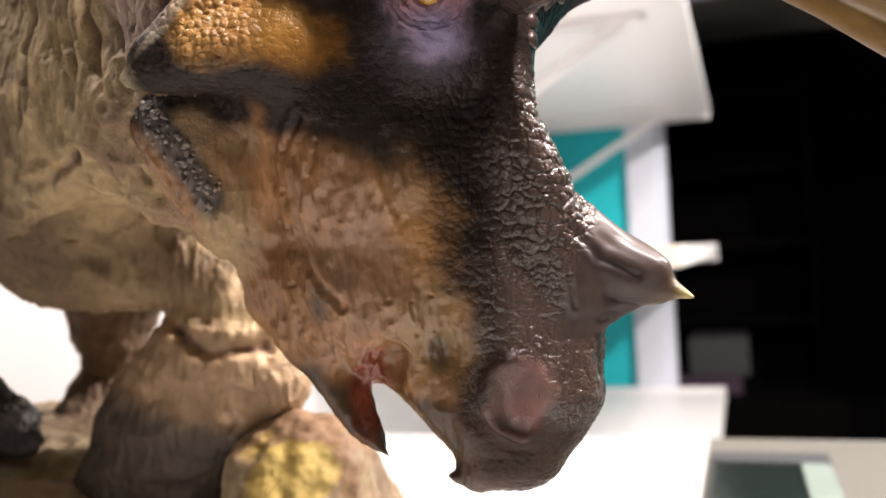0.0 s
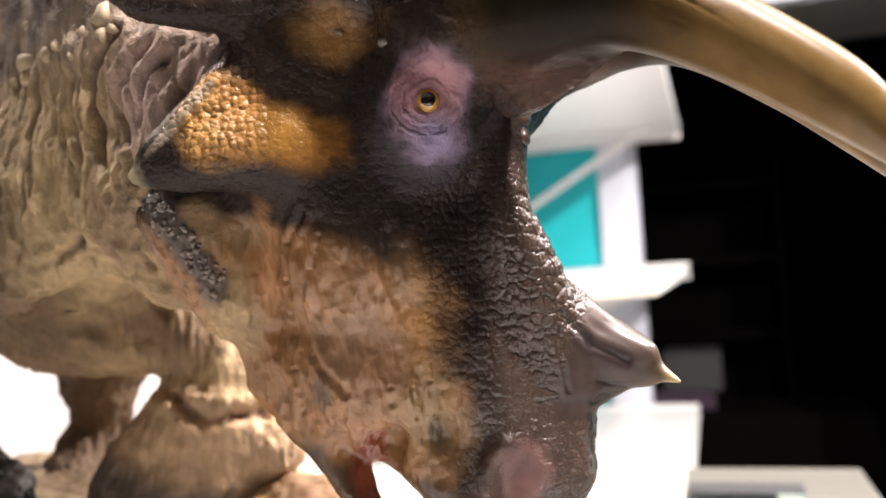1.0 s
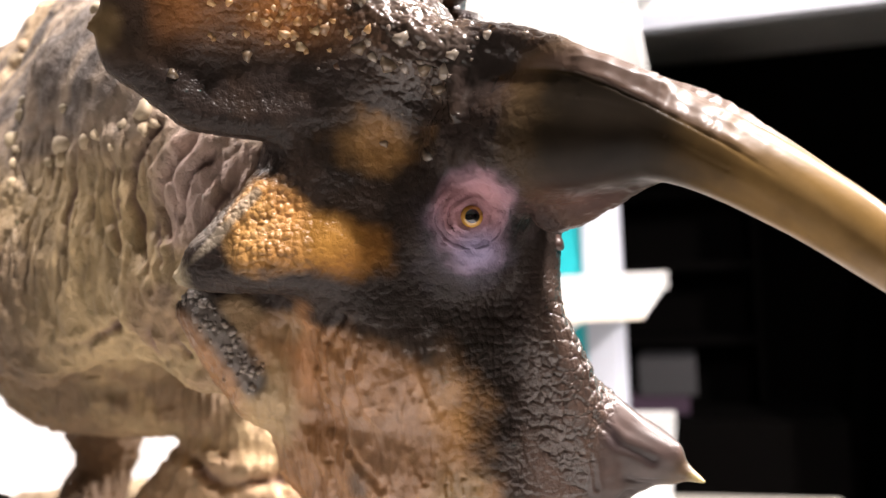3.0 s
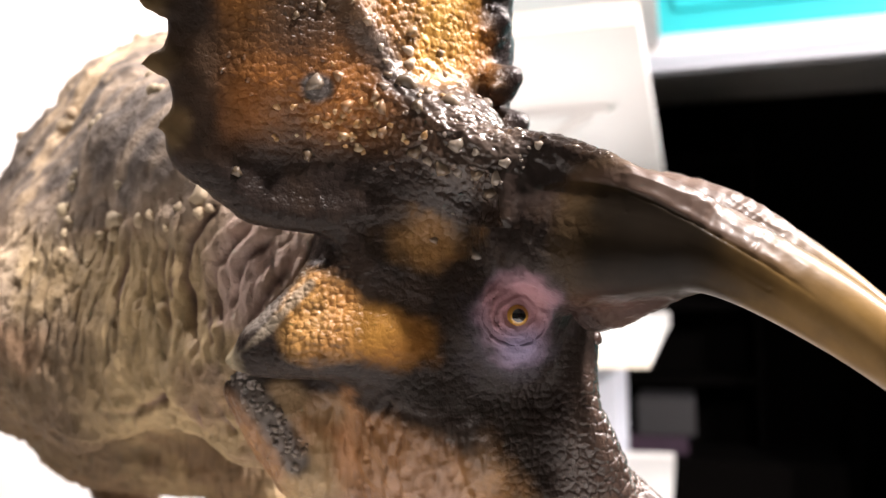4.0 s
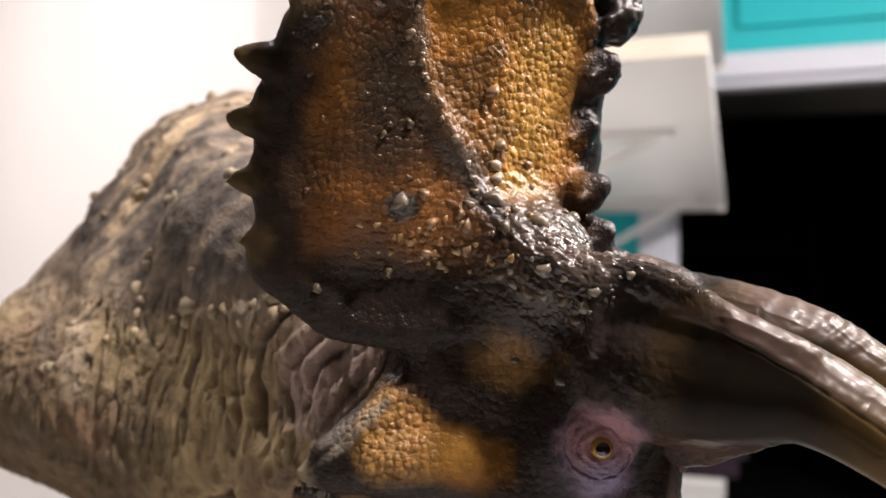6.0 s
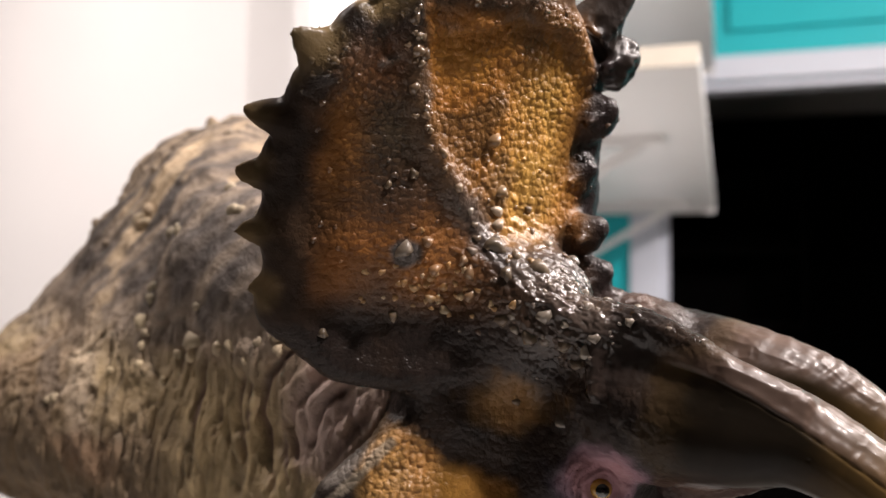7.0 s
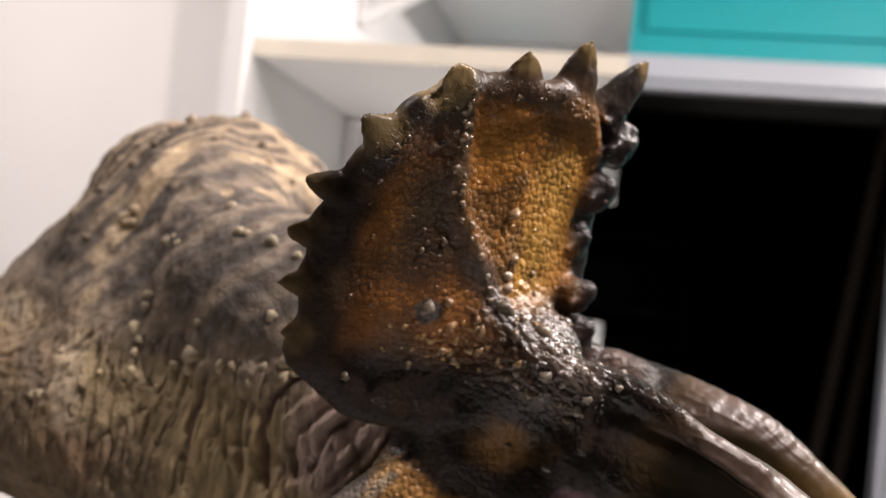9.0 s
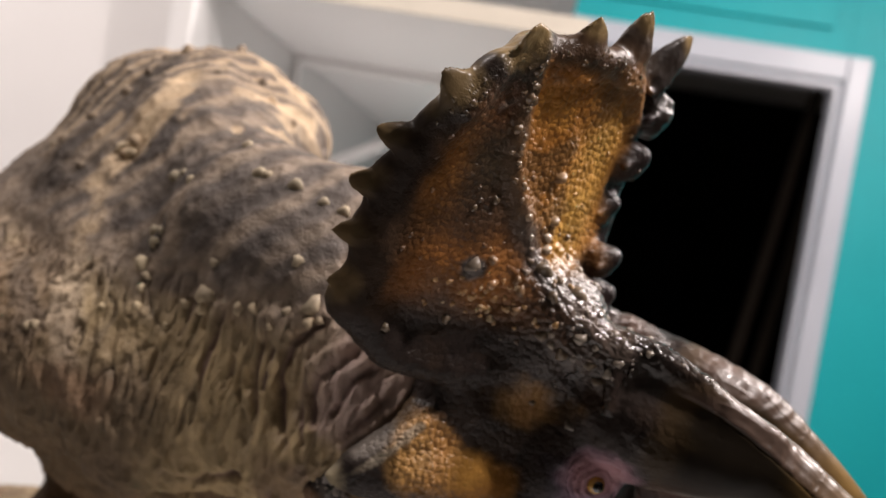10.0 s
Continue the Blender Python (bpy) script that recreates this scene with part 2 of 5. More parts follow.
class Clay:
    def __init__(self, lo, hi, h):
        self.lo, self.h = np.array(lo, float), h
        self.n = np.ceil((np.array(hi) - self.lo) / h).astype(int) + 1
        self.v = np.full(self.n, 0.03, np.float32)

    def block(self, lo, hi):
        a = np.clip(np.floor((np.array(lo) - self.lo) / self.h).astype(int), 0, self.n)
        b = np.clip(np.ceil((np.array(hi) - self.lo) / self.h).astype(int) + 1, 0, self.n)
        ax = [(self.lo[k] + self.h * np.arange(a[k], b[k])).astype(np.float32) for k in range(3)]
        return tuple(slice(a[k], b[k]) for k in range(3)), ax[0][:, None, None], ax[1][None, :, None], ax[2][None, None, :]

    def put(self, fn, lo, hi, k, carve=False):
        pad = k + 3 * self.h
        s, X, Y, W = self.block(np.array(lo) - pad, np.array(hi) + pad)
        old = self.v[s]
        if old.size == 0:
            return
        d = fn(X, Y, W)
        if carve:
            t = np.clip(0.5 - 0.5 * (old + d) / k, 0, 1)
            self.v[s] = old * (1 - t) - d * t + k * t * (1 - t)
        else:
            t = np.clip(0.5 + 0.5 * (d - old) / k, 0, 1)
            self.v[s] = d * (1 - t) + old * t - k * t * (1 - t)

    def ball(self, c, r, k=0.01, turn=None, carve=False):
        r = (r, r, r) if np.isscalar(r) else r
        m = np.eye(3) if turn is None else np.array(Euler([radians(a) for a in turn]).to_matrix().transposed())
        big = max(r)

        def fn(X, Y, W):
            x, y, w = X - c[0], Y - c[1], W - c[2]
            a = (m[0][0] * x + m[0][1] * y + m[0][2] * w) / r[0]
            b = (m[1][0] * x + m[1][1] * y + m[1][2] * w) / r[1]
            e = (m[2][0] * x + m[2][1] * y + m[2][2] * w) / r[2]
            k0 = np.sqrt(a * a + b * b + e * e) + 1e-6
            k1 = np.sqrt((a / r[0]) ** 2 + (b / r[1]) ** 2 + (e / r[2]) ** 2) + 1e-6
            return k0 * (k0 - 1) / k1
        ext = big if turn is not None else np.array(r)
        self.put(fn, np.array(c) - ext, np.array(c) + ext, k, carve)

    def limb(self, a, b, ra, rb, k=0.008, carve=False):
        a, b = np.array(a, float), np.array(b, float)
        ab = b - a
        L = float(ab @ ab) + 1e-12

        def fn(X, Y, W):
            t = np.clip(((X - a[0]) * ab[0] + (Y - a[1]) * ab[1] + (W - a[2]) * ab[2]) / L, 0, 1)
            return np.sqrt((X - a[0] - t * ab[0]) ** 2 + (Y - a[1] - t * ab[1]) ** 2 + (W - a[2] - t * ab[2]) ** 2) - (ra + (rb - ra) * t)
        m = max(ra, rb)
        self.put(fn, np.minimum(a, b) - m, np.maximum(a, b) + m, k, carve)

    def chain(self, *beads, k=0.004, steps=5, carve=False):
        """Beads (x, y, z, radius) joined by a smooth tapered tube."""
        P = np.array(beads, float)
        P = np.vstack([2 * P[0] - P[1], P, 2 * P[-1] - P[-2]])
        row = []
        for i in range(1, len(P) - 2):
            for s in range(steps):
                t = s / steps
                row.append(0.5 * (2 * P[i] + (P[i + 1] - P[i - 1]) * t + (2 * P[i - 1] - 5 * P[i] + 4 * P[i + 1] - P[i + 2]) * t * t + (3 * P[i] - P[i - 1] - 3 * P[i + 1] + P[i + 2]) * t ** 3))
        row.append(P[-2])
        row = [np.array(p) for p in row]

        def fn(X, Y, W):
            out = None
            for p, q in zip(row, row[1:]):
                ab = q[:3] - p[:3]
                L = float(ab @ ab) + 1e-12
                t = np.clip(((X - p[0]) * ab[0] + (Y - p[1]) * ab[1] + (W - p[2]) * ab[2]) / L, 0, 1)
                d = np.sqrt((X - p[0] - t * ab[0]) ** 2 + (Y - p[1] - t * ab[1]) ** 2 + (W - p[2] - t * ab[2]) ** 2) - np.maximum(p[3] + (q[3] - p[3]) * t, .0003)
                out = d if out is None else np.minimum(out, d)
            return out
        R = np.array(row)
        m = R[:, 3].max()
        self.put(fn, R[:, :3].min(0) - m, R[:, :3].max(0) + m, k, carve)

    def skin(self, smooth=2):
        """Points and quads of the surface."""
        v, n = self.v, self.n
        s = (v < 0)
        su = s.view(np.uint8)
        cnt = np.zeros(n - 1, np.uint8)
        for dx in (0, 1):
            for dy in (0, 1):
                for dz in (0, 1):
                    cnt += su[dx:n[0] - 1 + dx, dy:n[1] - 1 + dy, dz:n[2] - 1 + dz]
        act = np.argwhere((cnt > 0) & (cnt < 8))
        ids = np.full(n - 1, -1, np.int32)
        ids[act[:, 0], act[:, 1], act[:, 2]] = np.arange(len(act))
        corner = {}
        for c in ((0, 0, 0), (1, 0, 0), (0, 1, 0), (1, 1, 0), (0, 0, 1), (1, 0, 1), (0, 1, 1), (1, 1, 1)):
            corner[c] = v[act[:, 0] + c[0], act[:, 1] + c[1], act[:, 2] + c[2]]
        acc, num = np.zeros((len(act), 3)), np.zeros(len(act))
        for c0 in corner:
            for ax in range(3):
                if c0[ax]:
                    continue
                c1 = tuple(1 if k == ax else c0[k] for k in range(3))
                a, b = corner[c0], corner[c1]
                hit = (a < 0) != (b < 0)
                t = np.where(hit, a / np.where(hit, a - b, 1), 0)
                pt = np.repeat(np.array([c0], float), len(act), 0)
                pt[:, ax] = t
                acc += pt * hit[:, None]
                num += hit
        pts = self.lo + (act + acc / num[:, None]) * self.h
        quads = []
        for ax in range(3):
            u, w = [k for k in range(3) if k != ax]
            lo = [slice(None)] * 3
            hi = [slice(None)] * 3
            lo[ax], hi[ax] = slice(0, n[ax] - 1), slice(1, n[ax])
            e = np.argwhere(s[tuple(lo)] != s[tuple(hi)])
            e = e[(e[:, u] > 0) & (e[:, w] > 0) & (e[:, u] < n[u] - 1) & (e[:, w] < n[w] - 1)]
            inside = s[e[:, 0], e[:, 1], e[:, 2]]
            q = []
            for du, dw in ((-1, -1), (0, -1), (0, 0), (-1, 0)):
                c = e.copy()
                c[:, u] += du
                c[:, w] += dw
                q.append(ids[c[:, 0], c[:, 1], c[:, 2]])
            q = np.stack(q, 1)
            flip = inside if ax == 1 else ~inside
            q[flip] = q[flip][:, ::-1]
            quads.append(q)
        quads = np.vstack(quads)
        for _ in range(smooth):
            s3, c3 = np.zeros_like(pts), np.zeros(len(pts))
            for i in range(4):
                a, b = quads[:, i], quads[:, (i + 1) % 4]
                for k in range(3):
                    s3[:, k] += np.bincount(a, pts[b, k], len(pts)) + np.bincount(b, pts[a, k], len(pts))
                c3 += np.bincount(a, minlength=len(pts)) + np.bincount(b, minlength=len(pts))
            pts = 0.4 * pts + 0.6 * s3 / np.maximum(c3, 1)[:, None]
        return pts, quads


def normals(pts, quads):
    a = np.cross(pts[quads[:, 2]] - pts[quads[:, 0]], pts[quads[:, 3]] - pts[quads[:, 1]])
    n = np.zeros_like(pts)
    for i in range(4):
        for k in range(3):
            n[:, k] += np.bincount(quads[:, i], a[:, k], len(pts))
    return n / (np.linalg.norm(n, axis=1)[:, None] + 1e-12)


def finer(pts, quads):
    """Each quad cut into four."""
    e = np.vstack([np.sort(quads[:, [i, (i + 1) % 4]], 1) for i in range(4)])
    key = e[:, 0].astype(np.int64) * len(pts) + e[:, 1]
    uniq, inv = np.unique(key, return_inverse=True)
    mid = 0.5 * (pts[uniq // len(pts)] + pts[uniq % len(pts)])
    cen = pts[quads].mean(1)
    n0, n1, nq = len(pts), len(uniq), len(quads)
    m = [n0 + inv[i * nq:(i + 1) * nq] for i in range(4)]
    c = n0 + n1 + np.arange(nq)
    out = [np.stack([quads[:, i], m[i], c, m[(i + 3) % 4]], 1) for i in range(4)]
    return np.vstack([pts, mid, cen]), np.vstack(out)


def step(x, a, b):
    t = np.clip((x - a) / (b - a), 0, 1)
    return t * t * (3 - 2 * t)


def knobs(rows):
    """Small domes: rows of (place, normal, radius, height, lean)."""
    nu, prof = 8, ((1.0, -.35), (.92, .25), (.66, .68), (.3, .93))
    pts, quads = [], []
    for c, n, r, h, turn in rows:
        n = np.array(n) / np.linalg.norm(n)
        e = np.cross(n, (.3, .2, .93))
        e /= np.linalg.norm(e)
        f = np.cross(n, e)
        base = len(pts)
        for pr, ph in prof:
            for i in range(nu):
                g = 2 * math.pi * i / nu + turn
                w = 1 + .22 * math.sin(3 * g + 5 * turn) + .16 * math.sin(2 * g + turn * 9)
                pts.append(c + (e * math.cos(g) * (1 + .2 * math.sin(turn * 7)) + f * math.sin(g)) * r * pr * w + n * h * ph)
        pts.append(c + n * h)
        for j in range(len(prof) - 1):
            for i in range(nu):
                a, b = base + j * nu + i, base + j * nu + (i + 1) % nu
                quads.append((a, b, b + nu, a + nu))
        top, last = base + len(prof) * nu, base + (len(prof) - 1) * nu
        for i in range(0, nu, 2):
            quads.append((last + i, last + i + 1, last + (i + 2) % nu, top))
    return np.array(pts), np.array(quads)


class Coat:
    """Colours and gloss for a skin of points."""
    def __init__(self, pts, base, gloss, ragged=0.35, grain=0.012, seed=3):
        self.p = pts
        self.c = np.tile(np.array(base, float), (len(pts), 1))
        self.g = np.full(len(pts), float(gloss))
        self.wob = ragged * fbm(pts, grain, seed)

    def lay(self, w, colour, gloss=None):
        self.c += (np.array(colour) - self.c) * w[:, None]
        if gloss is not None:
            self.g += (gloss - self.g) * w

    def spot(self, at, r, colour, amount=1.0, soft=0.5, gloss=None):
        r = np.array((r, r, r) if np.isscalar(r) else r)
        d = np.sqrt((((self.p - np.array(at)) / r) ** 2).sum(1)) + self.wob
        self.lay(amount * (1 - step(d, 1 - soft, 1 + soft * 0.4)), colour, gloss)


    def stripe(self, line, width, colour, amount=1.0):
        near = np.full(len(self.p), 9.0)
        for u, v in zip(line, line[1:]):
            u, d = np.array(u), np.array(v) - np.array(u)
            q = self.p - u
            t = np.clip(q @ d / (d @ d), 0, 1)
            near = np.minimum(near, np.sqrt((((q - t[:, None] * d) * (1, .4, 1)) ** 2).sum(1)))
        self.lay(amount * (1 - step(near / width + self.wob, .5, 1.15)), colour)


def mesh_thing(name, pts, quads, mats, paint=None, gloss=None, relief=None, face_mat=None):
    me = bpy.data.meshes.new(name)
    me.vertices.add(len(pts))
    me.vertices.foreach_set("co", np.ascontiguousarray(pts, np.float32).ravel())
    me.loops.add(quads.size)
    me.loops.foreach_set("vertex_index", np.ascontiguousarray(quads, np.int32).ravel())
    me.polygons.add(len(quads))
    me.polygons.foreach_set("loop_start", np.arange(0, quads.size, 4, dtype=np.int32))
    me.polygons.foreach_set("use_smooth", np.ones(len(quads), bool))
    for m in mats:
        me.materials.append(m)
    if face_mat is not None:
        me.polygons.foreach_set("material_index", face_mat.astype(np.int32))
    if paint is not None:
        a = me.attributes.new("paint", "FLOAT_COLOR", "POINT")
        a.data.foreach_set("color", np.column_stack([paint, gloss]).astype(np.float32).ravel())
    if relief is not None:
        a = me.attributes.new("relief", "FLOAT_COLOR", "POINT")
        a.data.foreach_set("color", relief.astype(np.float32).ravel())
    me.update(calc_edges=True)
    me.validate()
    return new(name, me)


def skin_material():
    m, t, b = material("painted_resin_hide")
    at = node(t, "ShaderNodeTexCoord")
    paint = node(t, "ShaderNodeAttribute")
    paint.attribute_name = "paint"
    rel = node(t, "ShaderNodeAttribute")
    rel.attribute_name = "relief"
    sep = node(t, "ShaderNodeSeparateColor")
    link(t, rel.outputs["Color"], sep.inputs["Color"])
    # a slight waver so that cells do not look regular
    wav = node(t, "ShaderNodeTexNoise", Scale=420.0, Detail=3.0)
    link(t, at.outputs["Object"], wav.inputs["Vector"])
    mixv = t.nodes.new("ShaderNodeVectorMath")
    mixv.operation = "MULTIPLY_ADD"
    mixv.inputs[1].default_value = (0.0012, 0.0012, 0.0012)
    link(t, wav.outputs["Color"], mixv.inputs[0])
    link(t, at.outputs["Object"], mixv.inputs[2])
    peb = node(t, "ShaderNodeTexVoronoi", Scale=1150.0)
    peb.feature = "DISTANCE_TO_EDGE"
    link(t, mixv.outputs[0], peb.inputs["Vector"])
    big = node(t, "ShaderNodeTexVoronoi", Scale=520.0)
    big.feature = "DISTANCE_TO_EDGE"
    link(t, mixv.outputs[0], big.inputs["Vector"])
    grain = node(t, "ShaderNodeTexNoise", Scale=1500.0, Detail=4.0)
    link(t, at.outputs["Object"], grain.inputs["Vector"])
    blot = node(t, "ShaderNodeTexNoise", Scale=150.0, Detail=6.0)
    link(t, at.outputs["Object"], blot.inputs["Vector"])

    def curve(src, lo, hi):
        r = node(t, "ShaderNodeMapRange")
        r.interpolation_type = "SMOOTHSTEP"
        r.inputs["From Min"].default_value, r.inputs["From Max"].default_value = lo, hi
        link(t, src, r.inputs["Value"])
        return r.outputs["Result"]

    def mul(a, c):
        n = t.nodes.new("ShaderNodeMath")
        n.operation = "MULTIPLY"
        for k, v in enumerate((a, c)):
            if isinstance(v, float):
                n.inputs[k].default_value = v
            else:
                link(t, v, n.inputs[k])
        return n.outputs[0]

    def add(a, c):
        n = t.nodes.new("ShaderNodeMath")
        n.operation = "ADD"
        link(t, a, n.inputs[0])
        link(t, c, n.inputs[1])
        return n.outputs[0]

    height = add(add(mul(mul(curve(peb.outputs["Distance"], 0.0, 0.3), sep.outputs["Red"]), 0.5),
                     mul(mul(curve(big.outputs["Distance"], 0.0, 0.25), sep.outputs["Green"]), 1.0)),
                 mul(mul(grain.outputs["Fac"], sep.outputs["Blue"]), 0.3))
    bp = node(t, "ShaderNodeBump", Strength=0.8, Distance=0.0004)
    link(t, height, bp.inputs["Height"])
    link(t, bp.outputs["Normal"], b.inputs["Normal"])
    link(t, bp.outputs["Normal"], b.inputs["Coat Normal"])
    # worn, blotched paint
    hsv = node(t, "ShaderNodeHueSaturation")
    r = node(t, "ShaderNodeMapRange")
    r.inputs["From Min"].default_value, r.inputs["From Max"].default_value = 0.3, 0.7
    r.inputs["To Min"].default_value, r.inputs["To Max"].default_value = 0.8, 1.2
    link(t, blot.outputs["Fac"], r.inputs["Value"])
    link(t, r.outputs["Result"], hsv.inputs["Value"])
    link(t, paint.outputs["Color"], hsv.inputs["Color"])
    link(t, hsv.outputs["Color"], b.inputs["Base Color"])
    rg = node(t, "ShaderNodeMapRange")
    rg.inputs["To Min"].default_value, rg.inputs["To Max"].default_value = 0.8, 0.12
    link(t, paint.outputs["Alpha"], rg.inputs["Value"])
    link(t, rg.outputs["Result"], b.inputs["Roughness"])
    inv = node(t, "ShaderNodeMapRange")
    inv.inputs["To Min"].default_value, inv.inputs["To Max"].default_value = 0.28, 0.0
    link(t, rel.outputs["Alpha"], inv.inputs["Value"])
    link(t, mul(paint.outputs["Alpha"], inv.outputs["Result"]), b.inputs["Coat Weight"])
    sp = node(t, "ShaderNodeMapRange")
    sp.inputs["To Min"].default_value, sp.inputs["To Max"].default_value = 0.65, 0.05
    link(t, rel.outputs["Alpha"], sp.inputs["Value"])
    link(t, sp.outputs["Result"], b.inputs["Specular IOR Level"])
    b.inputs["Coat Roughness"].default_value = 0.12
    return m


SKIN = skin_material()
EYEGOLD = painted("gold_glass_eye", (0.42, 0.22, 0.03), 0.2, 0.3, 900, coat=1.0)
EYEBLACK = painted("black_glass_pupil", (0.004, 0.003, 0.003), 0.08, 0.1, coat=1.0)
K = METRES / 0.3              # the figure is modelled at one and a half times its size


# ---- the horned dinosaur figure ----
def trace(p, way, flat=.1):
    """Distance of each point from a broken line, with depth counted less."""
    near = np.full(len(p), 9.0)
    for u, v in zip(way, way[1:]):
        u, d = np.array(u), np.array(v) - np.array(u)
        q = p - u
        t = np.clip(q @ d / (d @ d), 0, 1)
        near = np.minimum(near, np.sqrt((((q - t[:, None] * d) * (1, flat, 1)) ** 2).sum(1)))
    return near


def figure():
    hd = Clay((-0.155, 0.185, -0.1), (0.17, 0.4, 0.275), 0.0009)
    # skull, cheeks, snout
    hd.ball((-0.0055, 0.3040, 0.0813), (.030, .036, .036), .012)
    hd.ball((-0.0429, 0.3140, 0.0640), (.040, .033, .024), .012)
    hd.ball((-0.0211, 0.3220, 0.0341), (.044, .040, .045), .014)
    hd.limb((-0.0853, 0.3380, 0.0305), (-0.0375, 0.3300, -0.0291), .019, .019, .012)
    hd.limb((0.0010, 0.3160, 0.0251), (0.0309, 0.3140, -0.0510), .0280, .0235, .012)
    hd.limb((0.0338, 0.3120, -0.0507), (0.0294, 0.3080, -0.0702), .0235, .0145, .008)
    hd.chain((0.0232, 0.3060, -0.0741, .0105), (0.0131, 0.3050, -0.0790, .0065), (0.0068, 0.3045, -0.0803, .0028), (0.0016, 0.3040, -0.0796, .0008), k=.004)
    hd.limb((-0.0177, 0.3220, -0.0292), (0.0134, 0.3120, -0.0599), .017, .016, .010)
    # ridge from brow to nose, and the roll of skin over the nostril
    hd.chain((0.0225, 0.2930, 0.0674, .008), (0.0225, 0.2910, 0.0432, .010), (0.0290, 0.2940, 0.0248, .012), (0.0410, 0.3020, -0.0063, .014), (0.0440, 0.3080, -0.0300, .013), k=.010)
    hd.chain((0.0218, 0.2880, -0.0393, .004), (0.0162, 0.2880, -0.0468, .004), (0.0180, 0.2880, -0.0562, .004), (0.0266, 0.2890, -0.0611, .004), k=.006)
    hd.ball((-0.0797, 0.3330, 0.0416), (.026, .024, .030), .012)
    # the cheek horn, a hard keel running back from the cheek
    hd.chain((-0.0593, 0.2920, 0.0665, .015), (-0.0745, 0.2890, 0.0662, .014), (-0.0906, 0.2910, 0.0616, .0095), (-0.1017, 0.2920, 0.0588, .0055), (-0.1081, 0.2930, 0.0576, .0018), k=.008)
    hd.limb((-0.0773, 0.2890, 0.0820), (-0.0962, 0.2900, 0.0659), .0095, .0075, .006)
    hd.chain((-0.0782, 0.2820, 0.0870, .0022), (-0.0850, 0.2810, 0.0786, .0030), (-0.0954, 0.2840, 0.0676, .0030), (-0.1055, 0.2900, 0.0584, .0020), k=.003)
    hd.limb((-0.0981, 0.3200, 0.0445), (-0.0797, 0.3270, 0.0171), .0165, .018, .010)
    hd.ball((-0.0215, 0.3230, -0.0140), (.034, .031, .030), .012)
    # lower jaw and its beak
    hd.chain((-0.0625, 0.3370, -0.0174, .014), (-0.0505, 0.3280, -0.0340, .011), k=.008)
    hd.chain((-0.0477, 0.3260, -0.0338, .0105), (-0.0390, 0.3210, -0.0459, .0098), (-0.0328, 0.3160, -0.0565, .0078), (-0.0261, 0.3100, -0.0656, .0048), (-0.0185, 0.3040, -0.0734, .0006), k=.004)
    hd.ball((-0.0229, 0.3030, -0.0492), (.008, .012, .018), .003, (0, 24, 0), carve=True)
    # nose horn: a blunt upper sheath that ends in a step, and the core past it
    hd.chain((0.0440, 0.3050, -0.0020, .0155), (0.0557, 0.3020, -0.0055, .0125), (0.0659, 0.2970, -0.0081, .0095), (0.0755, 0.2910, -0.0129, .0040), (0.0821, 0.2845, -0.0157, .0009), k=.005)
    hd.chain((0.0436, 0.3020, 0.0134, .007), (0.0556, 0.2980, 0.0036, .0058), (0.0652, 0.2950, -0.0028, .0048), (0.0720, 0.2910, -0.0066, .0046), k=.003)
    hd.chain((0.0466, 0.3040, -0.0137, .011), (0.0614, 0.3000, -0.0145, .0060), (0.0722, 0.2940, -0.0149, .0030), k=.006)
    hd.chain((0.0514, 0.3020, -0.0197, .0070), (0.0571, 0.3000, -0.0214, .0036), (0.0625, 0.2980, -0.0203, .0010), k=.007)
    # brow horns
    near = [(0.0030, 0.2780, 0.1073, .0235), (0.0160, 0.2630, 0.1049, .0230), (0.0294, 0.2490, 0.1048, .0196), (0.0470, 0.2405, 0.1045, .0158), (0.0632, 0.2310, 0.0977, .0131), (0.0870, 0.2192, 0.0824, .0112), (0.1066, 0.2086, 0.0655, .009), (0.1213, 0.1988, 0.0443, .0015)]
    other = [(x + .034, y + .058, z + .0115 - .13 * max(x - .03, 0), r * (1.02 - 1.2 * max(x - .04, 0))) for x, y, z, r in near]
    for horn in (near, other):
        hd.chain(*horn, k=.010, steps=12)
    hd.chain((-0.0066, 0.2620, 0.1365, .006), (0.0100, 0.2530, 0.1337, .006), (0.0263, 0.2370, 0.1243, .005), (0.0451, 0.2310, 0.1165, .003), k=.010)
    hd.chain((-.006, .308, .144, .004), (.012, .312, .140, .008), (.030, .318, .136, .008), k=.008)
    hd.chain((0.0244, 0.2700, 0.0803, 0.007), (0.0310, 0.2640, 0.0841, 0.008), (0.0402, 0.2560, 0.0899, 0.008), (0.0480, 0.2480, 0.0933, 0.006), k=.006)
    # forehead running up into the frill
    hd.ball((-0.0340, 0.2870, 0.1361), (.028, .022, .028), .012)
    hd.chain((-.0520, .2740, .1530, .008), (-.0460, .2735, .1490, .009), (-.0300, .2680, .1410, .009), (-.0140, .2665, .1320, .009), k=.010)
    hd.ball((-0.0513, 0.3050, 0.0985), (.030, .028, .028), .014)
    hd.ball((0.012, 0.318, 0.10), (.034, .034, .036), .014)
    hd.ball((0.0040, 0.2730, 0.1274), (.018, .014, .014), .010)
    hd.chain((-0.0092, 0.2580, 0.1343, .0028), (-0.0109, 0.2580, 0.1230, .0026), (-0.0113, 0.2575, 0.1117, .0022), k=.003)
    # the frill: a bowed shield with a thick rim
    O, A, B, N = np.array((-.062, .272, .19)), np.array((.8719, .4694, .1398)), np.array((-.0425, -.2118, .9764)), np.array((.4879, -.8572, -.1647))

